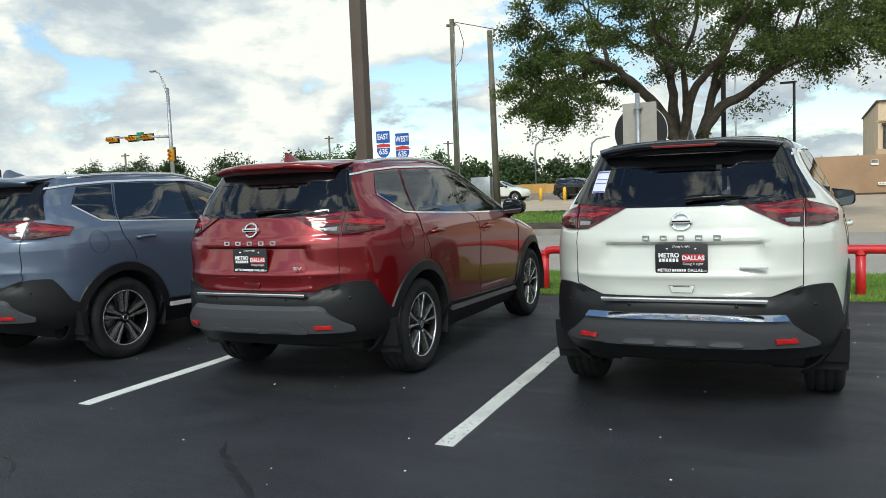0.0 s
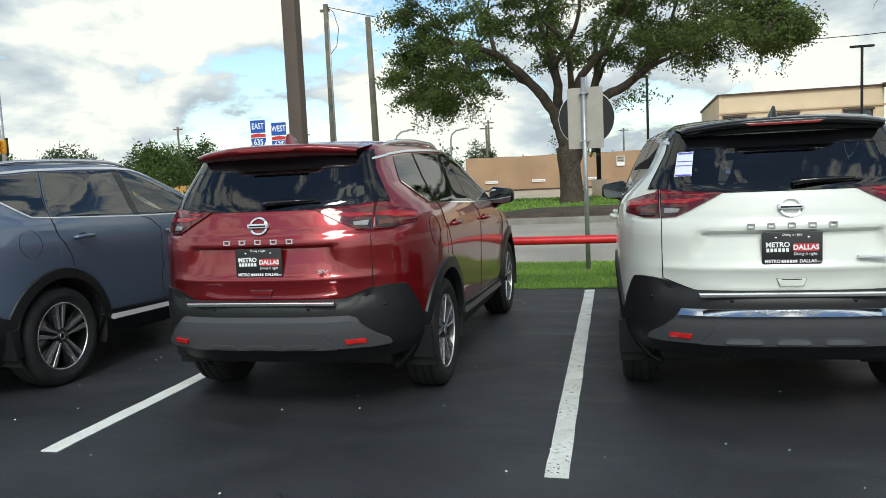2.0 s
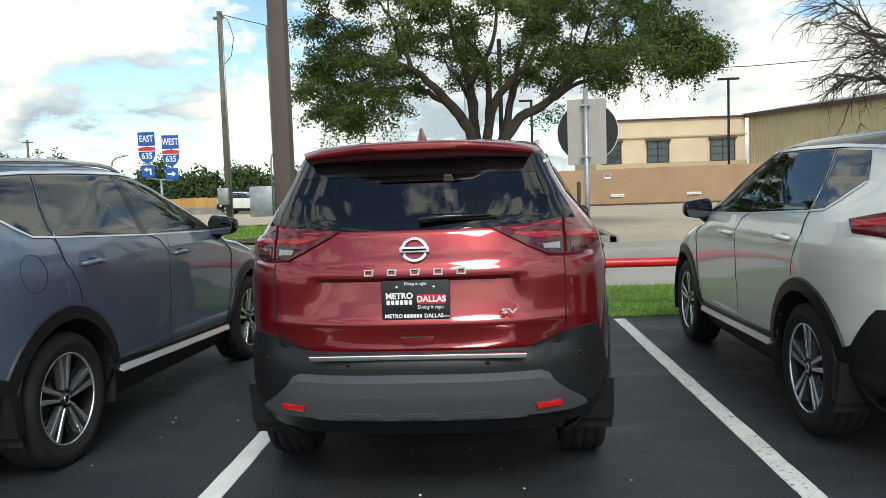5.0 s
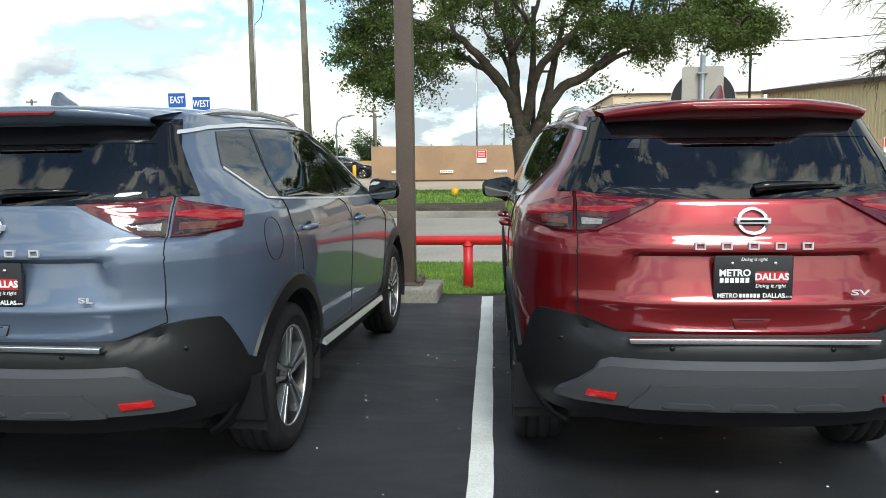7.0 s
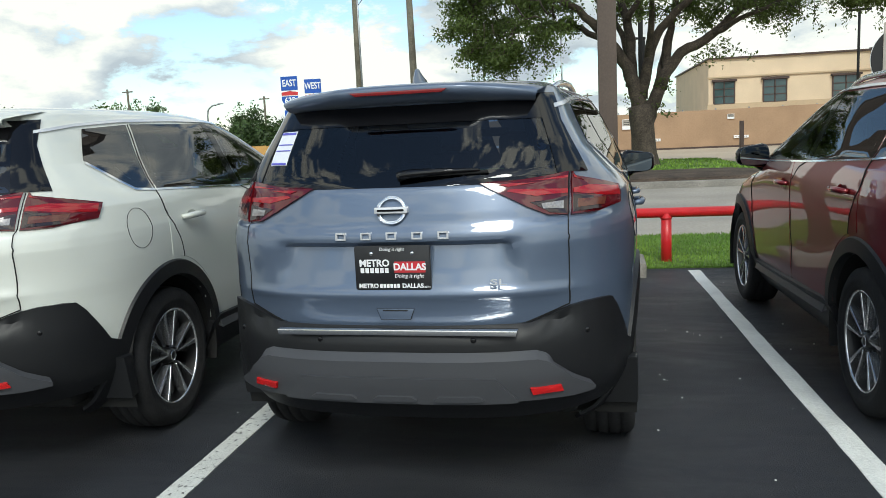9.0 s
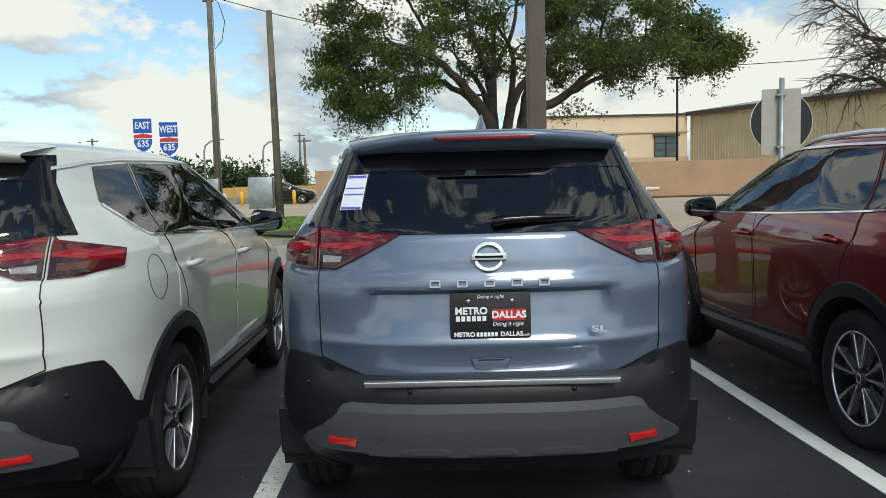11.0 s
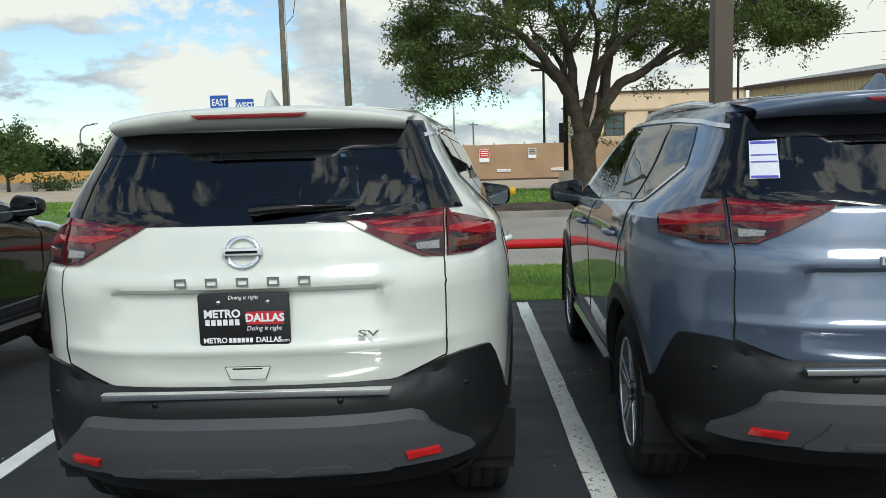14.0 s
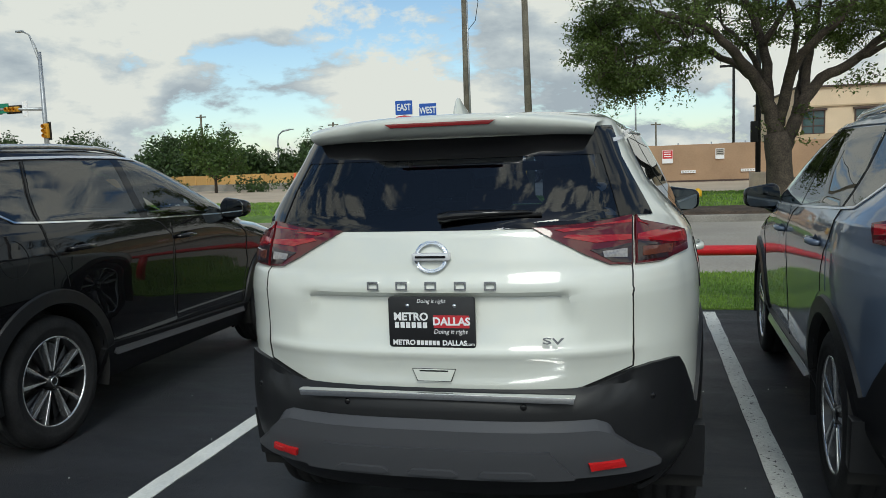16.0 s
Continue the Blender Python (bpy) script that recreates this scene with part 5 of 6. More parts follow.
# ---- utility poles ----
p1 = thing("utility_pole", "weathered wooden utility pole with a conduit", "utility pole", "utility poles", at=pose(-14.45, 32.3, 0))
part("shaft", sweep([(0, 0, -0.2), (0, 0, 8.65)], [0.15, 0.105], 14), TIMBER, p1)
part("conduit", sweep([(0.15, -0.1, 0), (0.12, -0.08, 5.0), (0.11, -0.07, 8.0)], 0.035, 8), GALV, p1)
part("crosspiece", box(-0.25, 0.15, -0.06, 0.06, 8.35, 8.45), TIMBER, p1, smooth=False)
part("meter_box", box(-0.32, 0.10, -0.42, -0.16, 1.05, 1.72, 0.02), GALV, p1, "grey steel meter box")
part("drop_cable", sweep([(0.10, -0.05, 8.5), (0.35, -0.05, 8.3), (0.55, -0.05, 7.6), (0.42, -0.05, 6.9), (0.15, -0.05, 6.6)], 0.014, 5), SEAM, p1)
p2 = thing("utility_pole", "bare leaning wooden pole with a grey box", "utility pole", "utility poles", at=pose(-11.88, 30.2, 0))
part("shaft", sweep([(0.10, 0, -0.2), (0, 0, 7.54)], [0.15, 0.105], 14), TIMBER, p2)
part("equipment_cabinet", box(-0.95, -0.10, -0.25, 0.15, 0.6, 1.72, 0.02), GALV, p2, "grey steel cabinet")
wires = thing("overhead_cables", "thin black overhead cables between poles", "cable")
def cable(a, b, sag):
    pts = [(a[0] + (b[0] - a[0]) * t, a[1] + (b[1] - a[1]) * t, a[2] + (b[2] - a[2]) * t - sag * 4 * t * (1 - t)) for t in [i / 14 for i in range(15)]]
    part("cable", sweep(pts, 0.016, 5), SEAM, wires)
cable((-14.45, 32.3, 8.55), (22.0, 35.0, 8.2), 2.6)

# ---- traffic signals ----
def signal_head(parent, x, z, vertical, lit=False):
    h = (0.36, 1.05) if vertical else (1.05, 0.36)
    b = part("signal_head", box(x - h[0] / 2, x + h[0] / 2, -0.18, 0.12, z - h[1] / 2, z + h[1] / 2, 0.05), SIGNAL_YELLOW, parent, "yellow signal head")
    part("backplate", box(x - h[0] / 2 - 0.12, x + h[0] / 2 + 0.12, 0.125, 0.145, z - h[1] / 2 - 0.12, z + h[1] / 2 + 0.12), SIGN_BLACK, b, smooth=False)
    for k in (-1, 0, 1):
        cx, cz = (x, z + 0.33 * k) if vertical else (x + 0.33 * k, z)
        part("visor", sweep([(cx, -0.17, cz), (cx, -0.40, cz)], 0.145, 12, cap=False), SIGNAL_YELLOW, b)
    return b


sig = thing("traffic_signal", "grey signal mast with yellow heads and a street light", "traffic light", "traffic signals", at=pose(-49.0, 51.1, 0, 0, 0, 0))
part("mast", sweep([(0, 0, -0.1), (0, 0, 10.45)], [0.19, 0.13], 14), GALV, sig)
part("arm", sweep([(0, 0, 6.45), (-3.5, 0, 6.6), (-7.4, 0, 6.75)], [0.12, 0.10, 0.07], 10), GALV, sig)
part("light_bracket", sweep([(0, 0, 10.0), (-0.3, 0, 10.9), (-0.75, 0, 11.7), (-1.3, 0, 11.95)], 0.05, 8), GALV, sig)
part("light_brace", sweep([(0, 0, 9.5), (-0.35, 0, 10.5), (-0.75, 0, 11.65)], 0.03, 8), GALV, sig)
part("street_light_head", box(-1.75, -1.2, -0.15, 0.15, 11.88, 12.02, 0.04), GALV, sig)
for x in (-6.6, -4.3, -2.6):
    signal_head(sig, x, 6.55, False)
signal_head(sig, 0.05, 4.9, True)
part("street_name_plate", box(-3.75, -2.95, -0.05, 0.0, 6.3, 7.0), SIGN_GREEN, sig, smooth=False)
part("turn_sign", box(-1.75, -1.35, -0.05, 0.0, 6.0, 7.1), WHITE_INK, sig, smooth=False)
sig2 = thing("traffic_signal", "grey signal mast with a long green street name sign", "traffic light", "traffic signals", at=pose(-56.5, 39.6, 0, 0, 0, 30))
part("mast", sweep([(0, 0, -0.1), (0, 0, 9.2)], [0.18, 0.13], 14), GALV, sig2)
part("light_bracket", sweep([(0, 0, 8.6), (-1.2, 0, 10.0), (-2.4, 0, 10.7), (-3.6, 0, 10.9)], 0.05, 8), GALV, sig2)
part("light_brace", sweep([(0, 0, 8.0), (-1.3, 0, 9.7), (-2.4, 0, 10.6)], 0.03, 8), GALV, sig2)
nm = part("street_name_plate", box(-5.2, -1.0, -0.06, 0.0, 4.8, 5.5), SIGN_GREEN, sig2, "long green street name sign", smooth=False)
for a, b in ((-5.0, -3.4), (-3.2, -2.95), (-2.75, -1.2)):
    part("name_bar", box(a, b, -0.075, -0.055, 5.02, 5.28), WHITE_INK, nm, smooth=False)
ow = part("one_way_plate", box(-0.4, 0.5, -0.26, -0.2, 4.35, 5.35), WHITE_INK, sig2, "white ONE WAY plate", smooth=False)
part("plate_text", words("ONE\nWAY", 0.36, 0.002), SIGN_BLACK, ow, at=pose(0.05, -0.27, 4.98))
part("arrow_bar", box(-0.3, 0.4, -0.27, -0.255, 4.48, 4.56), SIGN_BLACK, ow, smooth=False)
signal_head(sig2, -0.35, 3.35, True)
signal_head(sig2, 0.85, 3.3, True)

# ---- far fence, yard and buildings ----
fence = thing("screened_fence", "long tan screened construction fence", "fence")
FX0, FX1, FY = -13.2, 44.0, 52.0
nseg = 30
for i in range(nseg):
    a, b = FX0 + (FX1 - FX0) * i / nseg, FX0 + (FX1 - FX0) * (i + 1) / nseg
    bm = bmesh.new()
    cols = []
    for k in range(7):
        x = a + (b - a) * k / 6
        cols.append([bm.verts.new((x, FY + 0.05 * noise.noise((x * 1.3, z, 2)), z)) for z in (0.05, 0.8, 1.5, 2.20 + 0.03 * noise.noise((x, 0, 5)) + 0.004 * max(0, x + 4) * 1.5)])
    for p, q in zip(cols, cols[1:]):
        for k in range(3):
            bm.faces.new((p[k], q[k], q[k + 1], p[k + 1]))
    part("screen_panel", bm, FENCE_TAN, fence)
    part("post", sweep([(a, FY + 0.1, -0.1), (a, FY + 0.1, 2.32)], 0.04, 6), GALV, fence)
part("bottom_rail", box(FX0, FX1, FY - 0.04, FY + 0.02, -0.04, 0.07), TRIM_BROWN, fence, smooth=False)
for x, z, w, h, mt in ((-6.2, 1.52, 0.62, 0.80, SIGN_RED), (-3.2, 1.6, 0.50, 0.62, WHITE_INK), (2.9, 1.8, 0.40, 0.30, WHITE_INK), (18.5, 1.95, 0.75, 0.9, SIGN_RED)):
    n = thing("fence_notice", "%s notice board fixed to the screened fence" % ("red and white" if mt is SIGN_RED else "small white"), "sign", "fence notices")
    b = part("board", prism(rounded(w, h, 0.02, 2, x, z), FY - 0.09, FY + 0.06, "xz"), WHITE_INK, n)
    part("panel", prism([(x - w * 0.47, z + h * 0.47), (x + w * 0.47, z + h * 0.47), (x + w * 0.47, z - h * 0.15), (x - w * 0.47, z - h * 0.15)], FY - 0.096, FY - 0.088, "xz"), mt if mt is SIGN_RED else SIGN_BACK, b)
    for k in range(3):
        part("text_bar", box(x - w * 0.35, x + w * 0.35, FY - 0.102, FY - 0.095, z + h * (0.32 - 0.17 * k), z + h * (0.38 - 0.17 * k)), WHITE_INK if mt is SIGN_RED else SIGN_BLACK, b, smooth=False)
for x in (-11.5, -8.4, -5.0, -1.6, 3.5, 8.2):
    n = thing("fence_label", "faded white strip label on the screened fence", "sign", "fence labels")
    part("strip", box(x - 0.42, x + 0.42, FY - 0.10, FY + 0.06, 0.50, 0.66), WHITE_INK, n, smooth=False)
    for k in range(5):
        part("text_bar", box(x - 0.36 + 0.15 * k, x - 0.26 + 0.15 * k, FY - 0.106, FY - 0.099, 0.545, 0.61), SIGN_BACK, n, smooth=False)

bld = thing("office_building", "cream stucco two-storey building with dark windows", "building")
part("wall", box(4.0, 15.9, 68, 90, -0.3, 6.35), STUCCO, bld, smooth=False)
part("wall_band", box(3.9, 16.0, 67.9, 68.0, 2.1, 2.9), STUCCO_BAND, bld, smooth=False)
part("ledge", box(3.88, 16.0, 67.86, 67.99, 4.9, 5.02), STUCCO_BAND, bld, smooth=False)
part("parapet_cap", box(3.85, 16.0, 67.8, 90.1, 6.35, 6.48), TRIM_BROWN, bld, smooth=False)
for x0, x1 in ((4.4, 5.95), (8.1, 9.8), (13.15, 15.05)):
    w = part("window", box(x0, x1, 67.93, 68.02, 2.9, 4.62), WINDOW_DARK, bld, "dark glazed window", smooth=False)
    part("window_head", box(x0 - 0.15, x1 + 0.15, 67.7, 68.0, 4.62, 4.78), TRIM_BROWN, w, smooth=False)
    for k in range(3):
        x = x0 + (x1 - x0) * k / 2
        part("mullion", box(x - 0.05, x + 0.05, 67.89, 67.95, 2.9, 4.62), TRIM_BROWN, w, smooth=False)
    for k in range(4):
        z = 2.9 + 1.72 * k / 3
        part("transom", box(x0, x1, 67.89, 67.95, z - 0.035, z + 0.035), TRIM_BROWN, w, smooth=False)
# metal-sided hall: its long wall runs towards the street
hall = thing("metal_hall", "tan ribbed metal hall with a low grey roof", "building")
A, B = Vector((16.2, 68.0, 0)), Vector((25.5, 46.0, 0))
d = (B - A).normalized()
nrm = Vector((d.y, -d.x, 0))
if nrm.x > 0:
    nrm = -nrm
bm = bmesh.new()
L_ = (B - A).length
m_ = int(L_ / 0.30)
pts = []
for i in range(m_ + 1):
    c = A + d * (L_ * i / m_)
    for f, o in ((0.0, 0.0), (0.12, 0.05), (0.22, 0.05), (0.34, 0.0)):
        pts.append(c + d * (0.30 * f) + nrm * o)
lo = [bm.verts.new((p.x, p.y, -0.2)) for p in pts]
hi = [bm.verts.new((p.x, p.y, 6.30)) for p in pts]
for i in range(len(pts) - 1):
    bm.faces.new((lo[i], lo[i + 1], hi[i + 1], hi[i]))
part("ribbed_wall", bm, METAL_TAN, hall, smooth=False)
back_ = -nrm * 14
bm = bmesh.new()
q = [A + nrm * 0.4 - d * 0.3, B + nrm * 0.4 + d * 12, B + back_ + d * 12, A + back_ - d * 0.3]
zz = (6.3, 6.3, 8.2, 8.2)
vs = [bm.verts.new((p.x, p.y, z)) for p, z in zip(q, zz)]
vs2 = [bm.verts.new((p.x, p.y, z + 0.28)) for p, z in zip(q, zz)]
for i in range(4):
    bm.faces.new((vs[i], vs[(i + 1) % 4], vs2[(i + 1) % 4], vs2[i]))
bm.faces.new(vs2)
bm.faces.new(vs[::-1])
part("roof", bm, ROOF_GREY, hall, smooth=False)
p0, p1_ = A + nrm * 0.43, B + nrm * 0.43 + d * 12
bm = bmesh.new()
vs = [bm.verts.new((p.x, p.y, z)) for p, z in ((p0, 6.22), (p1_, 6.22), (p1_, 6.55), (p0, 6.55))]
bm.faces.new(vs)
r_ = bmesh.ops.extrude_face_region(bm, geom=list(bm.faces))
for v in r_["geom"]:
    if isinstance(v, bmesh.types.BMVert):
        v.co += nrm * 0.06
part("fascia", bm, TRIM_BROWN, hall, smooth=False)
bm = bmesh.new()
C = B + d * 12
lo = [bm.verts.new((p.x, p.y, -0.2)) for p in (B, C)]
hi = [bm.verts.new((p.x, p.y, 6.3)) for p in (B, C)]
bm.faces.new((lo[0], lo[1], hi[1], hi[0]))
part("ribbed_wall", bm, METAL_TAN, hall, smooth=False)

# dark lamp post on its footing, and the little post
dl = thing("yard_lamp", "dark steel yard lamp on a pale concrete footing", "lamp post", at=pose(-3.52, 34.8, 0))
part("footing", sweep([(0, 0, -0.2), (0, 0, 0.8)], 0.32, 20), LOT, dl)
part("shaft", sweep([(0, 0, 0.8), (0, 0, 7.5)], 0.10, 10), SEAM, dl)
part("switch_box", box(-0.28, -0.02, -0.18, 0.05, 1.95, 2.75, 0.02), SEAM, dl)
sp = thing("marker_post", "short dark weathered post by the drive", "post", at=pose(-0.97, 27.8, 0))
part("shaft", box(-0.06, 0.06, -0.06, 0.06, -0.1, 1.48, 0.01), TRIM_BROWN, sp)
cap = thing("hydrant_marker", "small bright yellow marker in the grass", "marker", at=pose(-6.3, 27.5, 0.3))
part("body", sweep([(0, 0, -0.1), (0, 0, 0.12), (0, 0, 0.20)], [0.12, 0.12, 0.04], 10), BOLLARD, cap)
for x, y, h in ((-1.5, 60.0, 7.5), (-7.9, 90.0, 12.0), (12.6, 60.5, 8.5)):
    t = thing("street_lamp", "slim distant street lamp pole", "street lamp", "distant street lamps", at=pose(x, y, 0))
    part("shaft", sweep([(0, 0, -0.1), (0, 0, h)], 0.09, 8), GALV if h > 10 else SEAM, t)
    a, b = (-0.75, 0.75) if x > 0 else (-0.9, 0.1)
    part("head", box(a, b, -0.12, 0.12, h - 0.05, h + 0.1, 0.02), GALV if h > 10 else SEAM, t)
for x, y, h in ((-29.5, 88, 6.2), (-24.0, 92, 6.2), (-52, 96, 6.5)):
    t = thing("street_lamp", "distant grey street lamp with a curved arm", "street lamp", "distant street lamps", at=pose(x, y, 0))
    part("shaft", sweep([(0, 0, -0.1), (0, 0, h - 1.2), (0.15, 0, h - 0.5), (0.7, 0, h - 0.05), (1.8, 0, h + 0.15)], 0.10, 8), GALV, t)
    part("head", box(1.5, 2.2, -0.12, 0.12, h + 0.08, h + 0.22, 0.02), GALV, t)
for x, y, h in ((-62, 95, 9.0), (-46, 100, 7.5), (-21, 100, 7.6), (-5, 120, 6.5), (-85, 80, 7.5), (-18.5, 86, 6.2)):
    t = thing("utility_pole", "distant dark utility pole with a crossarm", "utility pole", "distant utility poles", at=pose(x, y, 0))
    part("shaft", sweep([(0, 0, -0.1), (0, 0, h)], 0.13, 6), TIMBER, t)
    part("crossarm", box(-0.7, 0.7, -0.06, 0.06, h - 0.4, h - 0.25), TIMBER, t, smooth=False)

# low wall, bollards and orange wooden fence beyond the yard
slab("low_wall", -60, -13.8, 63, 63.3, -0.2, 0.50, KERB, "low grey concrete wall beyond the yard", "wall")
for x in (-19.3, -17.4, -15.6):
    t = thing("bollard", "yellow painted steel bollard", "bollard", "yellow bollards", at=pose(x, 58.6, 0))
    part("tube", sweep([(0, 0, -0.1), (0, 0, 0.93), (0, 0, 0.99)], [0.13, 0.13, 0.05], 12), BOLLARD, t)
wf = thing("wooden_fence", "long orange-brown wooden board fence", "fence", at=pose(0, 84, 0))
for i in range(64):
    x = -98 + 1.42 * i
    part("board_panel", box(x, x + 1.38, 0, 0.05, -0.1, 1.22 + 0.03 * math.sin(i * 2.1)), FENCE_WOOD, wf, smooth=False)
    part("post", box(x - 0.06, x + 0.06, -0.06, 0.0, -0.1, 1.28), FENCE_WOOD, wf, smooth=False)

# ---- trees ----
def leaf_cloud(points, size, r, per=1, spread=0.0):
    """Small rhombic leaves round the points."""
    p = np.repeat(np.array(points), per, axis=0)
    n = len(p)
    p = p + r.normal(0, 1, (n, 3)) * spread
    a = r.normal(0, 1, (n, 3))
    a /= np.linalg.norm(a, axis=1)[:, None]
    b = np.cross(a, r.normal(0, 1, (n, 3)))
    b /= np.linalg.norm(b, axis=1)[:, None]
    s = (size * r.uniform(0.6, 1.4, n))[:, None]
    v = np.stack((p - a * s, p + b * s * 0.5, p + a * s, p - b * s * 0.5), 1)
    me = bpy.data.meshes.new("crown")
    me.from_pydata(v.reshape(-1, 3).tolist(), [], np.arange(4 * n).reshape(-1, 4).tolist())
    return me


def limb(bm, start, end, r0, r1, wobble, r, n=7, sag=0.0, sides=8):
    s, e = Vector(start), Vector(end)
    pts, rad = [], []
    L = (e - s).length
    for i in range(n + 1):
        t = i / n
        p = s.lerp(e, t)
        if 0 < i < n:
            p = p + Vector((r.uniform(-1, 1), r.uniform(-1, 1), r.uniform(-1, 1))) * wobble * L
        p.z += sag * 4 * t * (1 - t)
        pts.append(p)
        rad.append(r0 + (r1 - r0) * t)
    sweep(pts, rad, sides, bm)
    return pts


def bough(parent, course, r0, r1, r, sides=10):
    """A limb through the given bends, smoothed and tapering. Gives back its points."""
    c = [Vector(p) for p in course]
    pts = []
    for i in range(len(c) - 1):
        a, b, d, e = c[max(i - 1, 0)], c[i], c[i + 1], c[min(i + 2, len(c) - 1)]
        for k in range(5):
            t = k / 5
            pts.append(0.5 * (2 * b + (d - a) * t + (2 * a - 5 * b + 4 * d - e) * t * t + (3 * b - a - 3 * d + e) * t ** 3))
    pts.append(c[-1])
    n = len(pts) - 1
    pts = [p + Vector((r.uniform(-1, 1), r.uniform(-1, 1), r.uniform(-1, 1))) * (0.035 if 0 < i < n else 0) for i, p in enumerate(pts)]
    part("limb", sweep(pts, [r0 + (r1 - r0) * (i / n) ** 0.8 for i in range(n + 1)], sides), BARK, parent)
    return pts


def oak():
    t = thing("oak_tree", "spreading live oak with dark trunk and small green leaves", "tree", at=pose(-3.95, 27.2, 0))
    r = random.Random(21)
    nr = np.random.RandomState(21)
    bm = bmesh.new()
    trunk = [(0.02, 0, -0.2), (0.0, 0, 0.18), (-0.03, 0, 0.6), (-0.06, 0, 1.2), (-0.10, 0, 1.75), (-0.16, 0, 2.1)]
    sweep(trunk, [0.62, 0.47, 0.38, 0.35, 0.37, 0.33], 18, bm)
    for v in bm.verts:
        a = math.atan2(v.co.y, v.co.x)
        v.co += Vector((v.co.x, v.co.y, 0)) * 0.10 * noise.noise((math.cos(a) * 2.2, math.sin(a) * 2.2, v.co.z * 0.5))
    part("trunk", bm, BARK, t)
    courses = [
        ([(-0.14, 0, 1.9), (-0.42, -0.1, 3.0), (-1.2, -0.5, 4.2), (-2.2, -1.0, 5.1), (-3.6, -1.5, 5.6)], 0.27, 0.06),
        ([(-0.38, 0, 2.7), (-0.45, 0.3, 4.5), (-0.95, 0.7, 6.1), (-1.3, 1.0, 7.8)], 0.20, 0.05),
        ([(-0.10, 0, 2.3), (0.30, -0.4, 4.1), (1.35, -1.0, 5.2), (2.2, -1.7, 6.5)], 0.20, 0.05),
        ([(0.02, 0.05, 1.5), (0.38, 0.1, 2.4), (0.95, 0.2, 3.45), (2.0, 0.25, 4.1), (2.9, 0.2, 4.85), (4.2, 0.0, 5.45), (5.8, -0.2, 5.25)], 0.25, 0.05),
        ([(0.65, 0.15, 3.0), (0.85, 0.6, 4.4), (1.3, 1.2, 6.2), (1.7, 1.5, 7.9)], 0.16, 0.04),
        ([(-0.8, -0.3, 3.7), (-1.9, 0.6, 4.6), (-3.3, 1.3, 4.9), (-4.6, 1.3, 4.5)], 0.13, 0.035),
        ([(-0.2, 0.1, 2.4), (-0.6, 1.3, 4.4), (-1.4, 2.8, 5.8)], 0.17, 0.04),
        ([(0.4, 0.1, 2.6), (0.9, 1.5, 4.5), (1.6, 3.0, 5.8)], 0.15, 0.04),
        ([(0.1, -0.2, 3.5), (0.1, -1.5, 5.0), (-0.5, -2.8, 5.8)], 0.13, 0.035),
        ([(2.0, 0.25, 4.1), (2.9, -0.8, 4.5), (4.0, -1.6, 4.9)], 0.11, 0.03),
        ([(-0.5, 0.2, 4.7), (0.3, 0.2, 6.2), (0.5, 0.0, 8.0)], 0.11, 0.03),
        ([(-2.2, -1.0, 5.1), (-2.6, -0.6, 6.3), (-3.2, -0.3, 7.3)], 0.09, 0.03),
        ([(2.9, 0.2, 4.85), (3.3, 0.9, 6.0), (3.7, 1.3, 7.2)], 0.10, 0.03),
    ]
    wood = []
    for course, r0, r1 in courses:
        wood += bough(t, course, r0, r1, r)[6:]
    limbs = bmesh.new()
    leaves = []

    def pad(c, size, flat):
        """A flat cushion of leaves on a spray of twigs."""
        c = Vector(c)
        near = min(wood, key=lambda q: (q - c).length + 0.6 * max(0, q.z - c.z) + (0 if (q - c).length > 0.3 else 1))
        q = limb(limbs, near, c, 0.030, 0.012, 0.05, r, 6, 0.15, 5)
        wood.extend(Vector(x) for x in q[3:5])
        for k in range(9):
            a = r.uniform(0, 2 * math.pi)
            e = c + Vector((math.cos(a) * size * r.uniform(0.4, 1.0), math.sin(a) * size * r.uniform(0.4, 1.0), flat * r.uniform(-1.1, 0.9)))
            w = limb(limbs, r.choice(q[4:]), e, 0.010, 0.004, 0.09, r, 4, 0.03, 3)
            for p in w[1:]:
                leaves.append(tuple(p))
            leaves.append(tuple(w[-1]))

    low_x, low_z = (-5.9, -4.6, -3.6, -2.4, -1.2, 0.2, 1.6, 3.0, 4.6, 6.0, 7.1), (4.2, 3.3, 3.3, 4.2, 4.6, 4.7, 4.6, 4.6, 4.5, 4.5, 4.9)
    top_x, top_z = (-5.9, -4.8, -3.0, 0.0, 3.0, 5.0, 6.2, 7.1), (5.8, 7.9, 8.9, 9.3, 9.0, 7.9, 6.5, 5.4)
    made = 0
    while made < 390:
        x = r.uniform(-5.8, 7.0)
        y = r.uniform(-1, 1) * 4.3 * math.sqrt(max(0.04, 1 - ((x - 0.6) / 6.6) ** 2))
        lo, hi = float(np.interp(x, low_x, low_z)), float(np.interp(x, top_x, top_z))
        f = r.random()
        z = lo + (hi - lo) * f + 0.05 * abs(y)
        if noise.noise((x * 0.55 + 3, y * 0.55, z * 0.85)) < -0.06:
            continue
        pad((x, y, z), r.uniform(0.45, 0.80), 0.20)
        made += 1
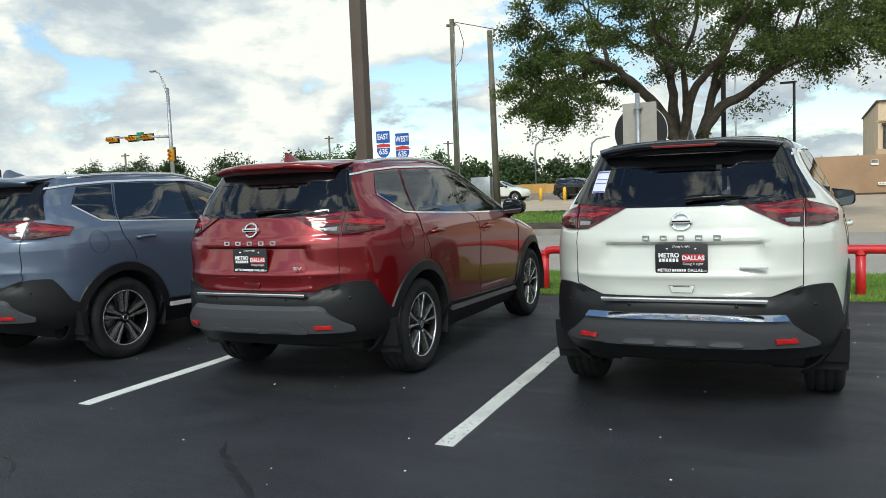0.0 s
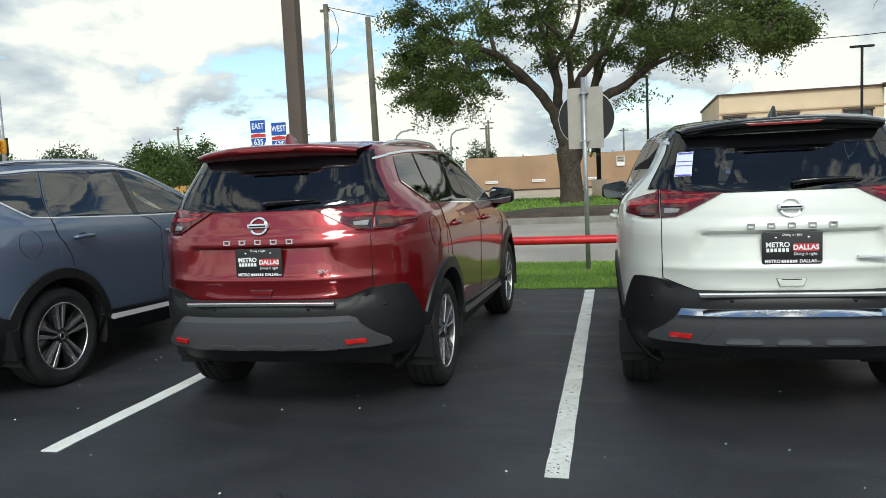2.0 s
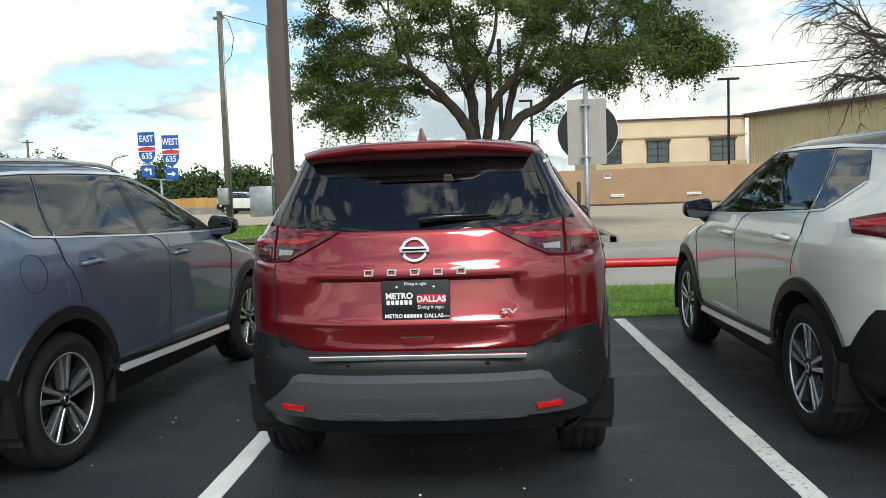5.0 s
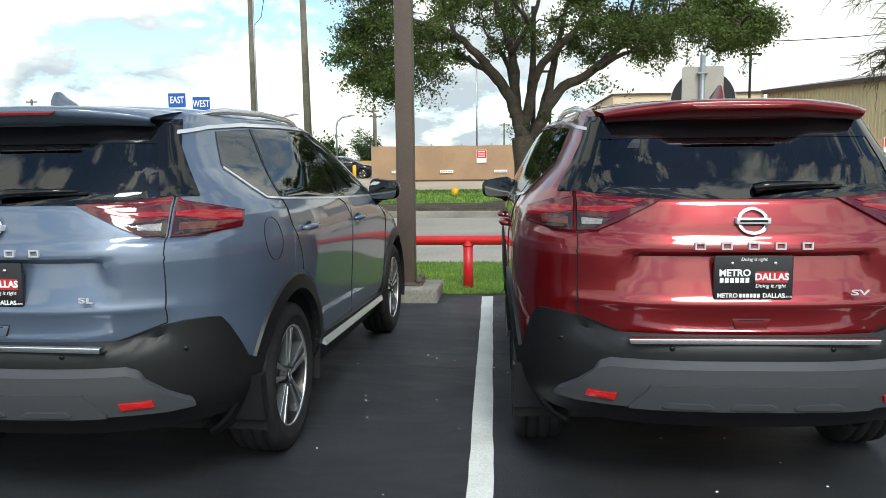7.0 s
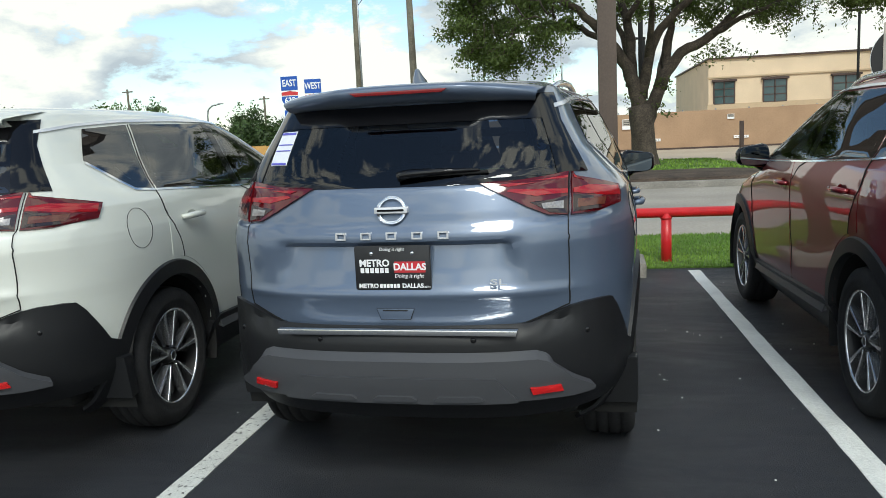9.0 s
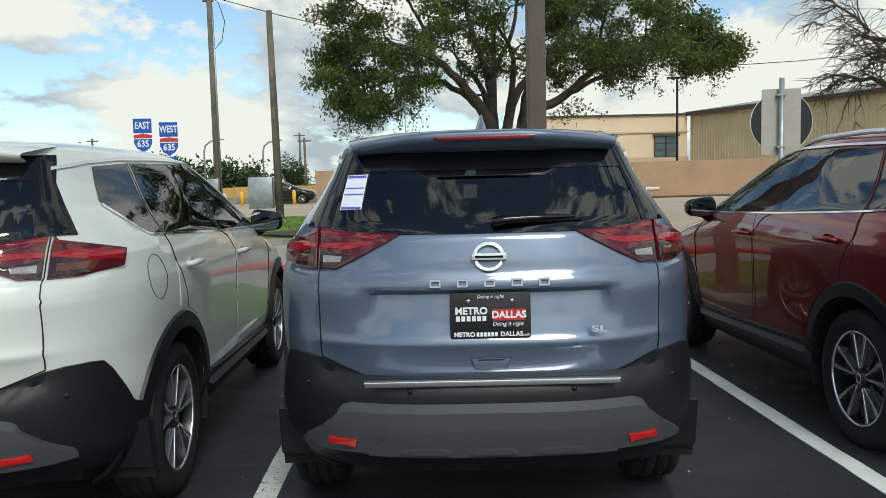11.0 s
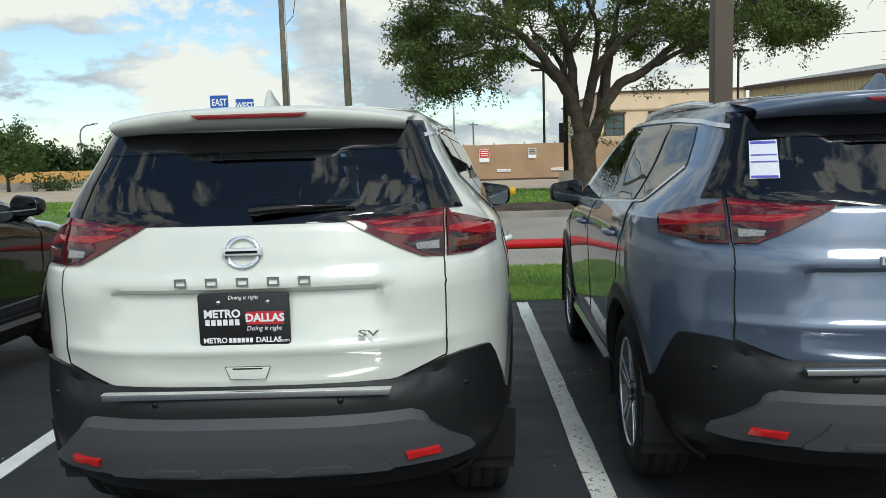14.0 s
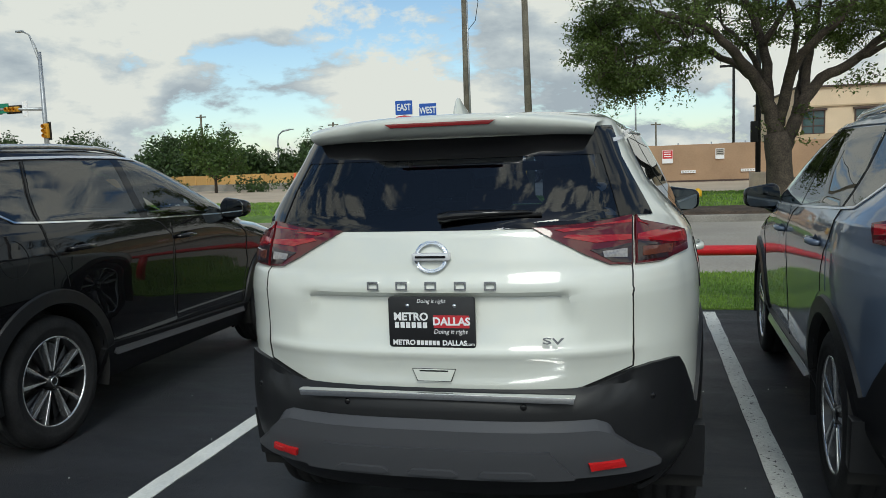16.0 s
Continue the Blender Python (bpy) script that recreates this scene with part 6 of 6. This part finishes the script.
    # thin hanging sprays under the outer limbs, and shoots low on the trunk
    for x, y, z, drop in [(r.uniform(-5.2, -2.6), r.uniform(-2, 2), 4.2, r.uniform(0.6, 1.4)) for _ in range(16)] + [(r.uniform(3.2, 6.6), r.uniform(-2, 2), 4.9, r.uniform(0.4, 1.0)) for _ in range(12)]:
        q = limb(limbs, (x, y, z + 0.5), (x + r.uniform(-0.4, 0.4), y, z - drop), 0.018, 0.004, 0.06, r, 7, 0, 4)
        leaves += [tuple(p) for p in q[1:]] * 2
    for x, z in ((0.62, 2.75), (1.9, 3.5), (2.4, 3.6), (-0.3, 2.3), (0.5, 1.95), (2.8, 3.75)):
        for k in range(3):
            q = limb(limbs, (x * 0.8, 0, z), (x + r.uniform(-0.45, 0.45), r.uniform(-0.4, 0.2), z - r.uniform(-0.2, 0.5)), 0.010, 0.004, 0.08, r, 4, 0, 3)
            leaves += [tuple(p) for p in q[1:]]
    part("twig_work", limbs, BARK, t)
    part("crown", leaf_cloud(leaves, 0.050, nr, 8, 0.105), LEAF, t, "many small dark green leaves")
    return t


oak()


def bare_tree():
    t = thing("bare_tree", "leafless tree with fine grey twigs", "tree", at=pose(10.3, 27.5, 0))
    r = random.Random(5)
    bm = bmesh.new()
    sweep([(0, 0, -0.2), (0.0, 0, 2.5), (-0.1, 0, 3.6)], [0.30, 0.25, 0.22], 10, bm)
    part("trunk", bm, BARK, t)
    bm = bmesh.new()
    for k in range(11):
        a = 2 * math.pi * k / 11 + r.uniform(-0.2, 0.2)
        e = Vector((math.cos(a) * r.uniform(2.2, 3.6), math.sin(a) * r.uniform(1.8, 3.0), r.uniform(4.6, 8.6)))
        pts = limb(bm, (-0.1, 0, r.uniform(2.9, 3.6)), e, 0.13, 0.035, 0.06, r, 8, 0.4, 7)
        for j in range(17):
            s = r.choice(pts[3:])
            v = Vector((math.cos(a) + r.uniform(-1, 1), math.sin(a) + r.uniform(-1, 1), r.uniform(-0.9, 0.9))).normalized() * r.uniform(0.8, 1.8)
            q = limb(bm, s, Vector(s) + v, 0.026, 0.008, 0.07, r, 5, 0.1, 4)
            for i in range(13):
                s2 = r.choice(q[1:])
                v2 = (v.normalized() + Vector((r.uniform(-1, 1), r.uniform(-1, 1), r.uniform(-1.2, 0.5)))).normalized() * r.uniform(0.3, 0.8)
                limb(bm, s2, Vector(s2) + v2, 0.013, 0.005, 0.06, r, 3, 0, 3)
    part("branch_work", bm, BARK, t)
    return t


bare_tree()


def small_tree(name, label, seed, h, w, leaf, mat, n, at, trunk_h, group=""):
    t = thing(name, label, "tree", group, at)
    r = random.Random(seed)
    nr = np.random.RandomState(seed)
    bm = bmesh.new()
    sweep([(0, 0, -0.3), (0.03, 0, trunk_h * 0.6), (0, 0.02, trunk_h)], [0.05 * h ** 0.7, 0.04 * h ** 0.7, 0.035 * h ** 0.7], 8, bm)
    pts = []
    for k in range(16):
        a = r.uniform(0, 2 * math.pi)
        f = r.uniform(0.1, 1.0)
        rad = w * 0.5 * (1 - 0.55 * f) * r.uniform(0.6, 1.0)
        e = (math.cos(a) * rad, math.sin(a) * rad, trunk_h + (h - trunk_h) * f * 0.94)
        q = limb(bm, (0, 0, trunk_h * 0.8), e, 0.03 * h ** 0.5, 0.01, 0.06, r, 4, 0.1, 4)
        for j in range(6):
            c = Vector(r.choice(q[2:])) + Vector((r.uniform(-1, 1), r.uniform(-1, 1), r.uniform(-0.6, 0.8))) * w * 0.11
            pts.append(tuple(c))
    part("trunk", bm, BARK, t)
    part("crown", leaf_cloud(pts, leaf, nr, n, w * 0.055), mat, t)
    return t


small_tree("young_tree", "small round green tree on a slim trunk", 3, 4.4, 6.2, 0.13, LEAF_LIGHT, 40, pose(-39.5, 57.5, -0.1), 1.3)
for x, y in ((-36.0, 57.0), (-45, 60), (-33.5, 60)):
    b = thing("shrub", "low rounded green shrub", "shrub", "shrubs by the yard", pose(x, y, 0))
    nr = np.random.RandomState(int(-x))
    pts = nr.normal(0, 1, (220, 3)) * (0.75, 0.5, 0.28) + (0, 0, 0.4)
    part("foliage", leaf_cloud(pts, 0.10, nr, 5, 0.08), LEAF_FAR, b)
protos = [small_tree("far_tree", "distant dark green broadleaf tree", 40 + i, 8.0, 8.5, 0.20, LEAF_FAR, 46, pose(-120 + 7 * i, 104, -0.2), 1.4, "distant tree line") for i in range(4)]
r = random.Random(77)
x = -165.0
i = 0
while x < -24:
    x += r.uniform(3.2, 6.0)
    y = r.uniform(98, 112)
    s = r.uniform(0.55, 0.95) * (1.05 if x < -60 else 0.80 if x > -45 else 0.9)
    if -36 < x < -8:
        s *= 0.9
    c = copy_thing(protos[i % 4], pose(x, y, -0.2, 0, 0, r.uniform(0, 360)))
    c.scale = (s * 1.1, s * 1.1, s)
    i += 1
shrubs = small_tree("far_tree", "distant low dark green thicket", 60, 3.4, 9.0, 0.28, LEAF_FAR, 36, pose(-150, 95, -0.2), 0.3, "distant thicket")
for k in range(28):
    c = copy_thing(shrubs, pose(-168 + 5.2 * k, 92 + 3 * math.sin(k * 1.7), -0.2, 0, 0, 47 * k))


# ---- parked and waiting cars beyond the yard ----
far_white = repaint(copy_thing(red, pose(-25.5, 60.6, -0.04, 0, 0, -90)), PAINT_WHITE)
tagged(far_white, "small distant white SUV beyond the concrete yard", "car", "cars beyond the yard")
far_black = repaint(copy_thing(red, pose(-19.0, 61.2, -0.04, 0, 0, -90)), PAINT_BLACK)
tagged(far_black, "small distant black SUV beyond the concrete yard", "car", "cars beyond the yard")

post = thing("delineator_post", "slim orange delineator post by the road", "post", at=pose(-31.8, 55.0, 0))
part("tube", sweep([(0, 0, -0.1), (0, 0, 1.25), (0, 0, 1.3)], [0.10, 0.10, 0.05], 10), DELINEATOR, post)
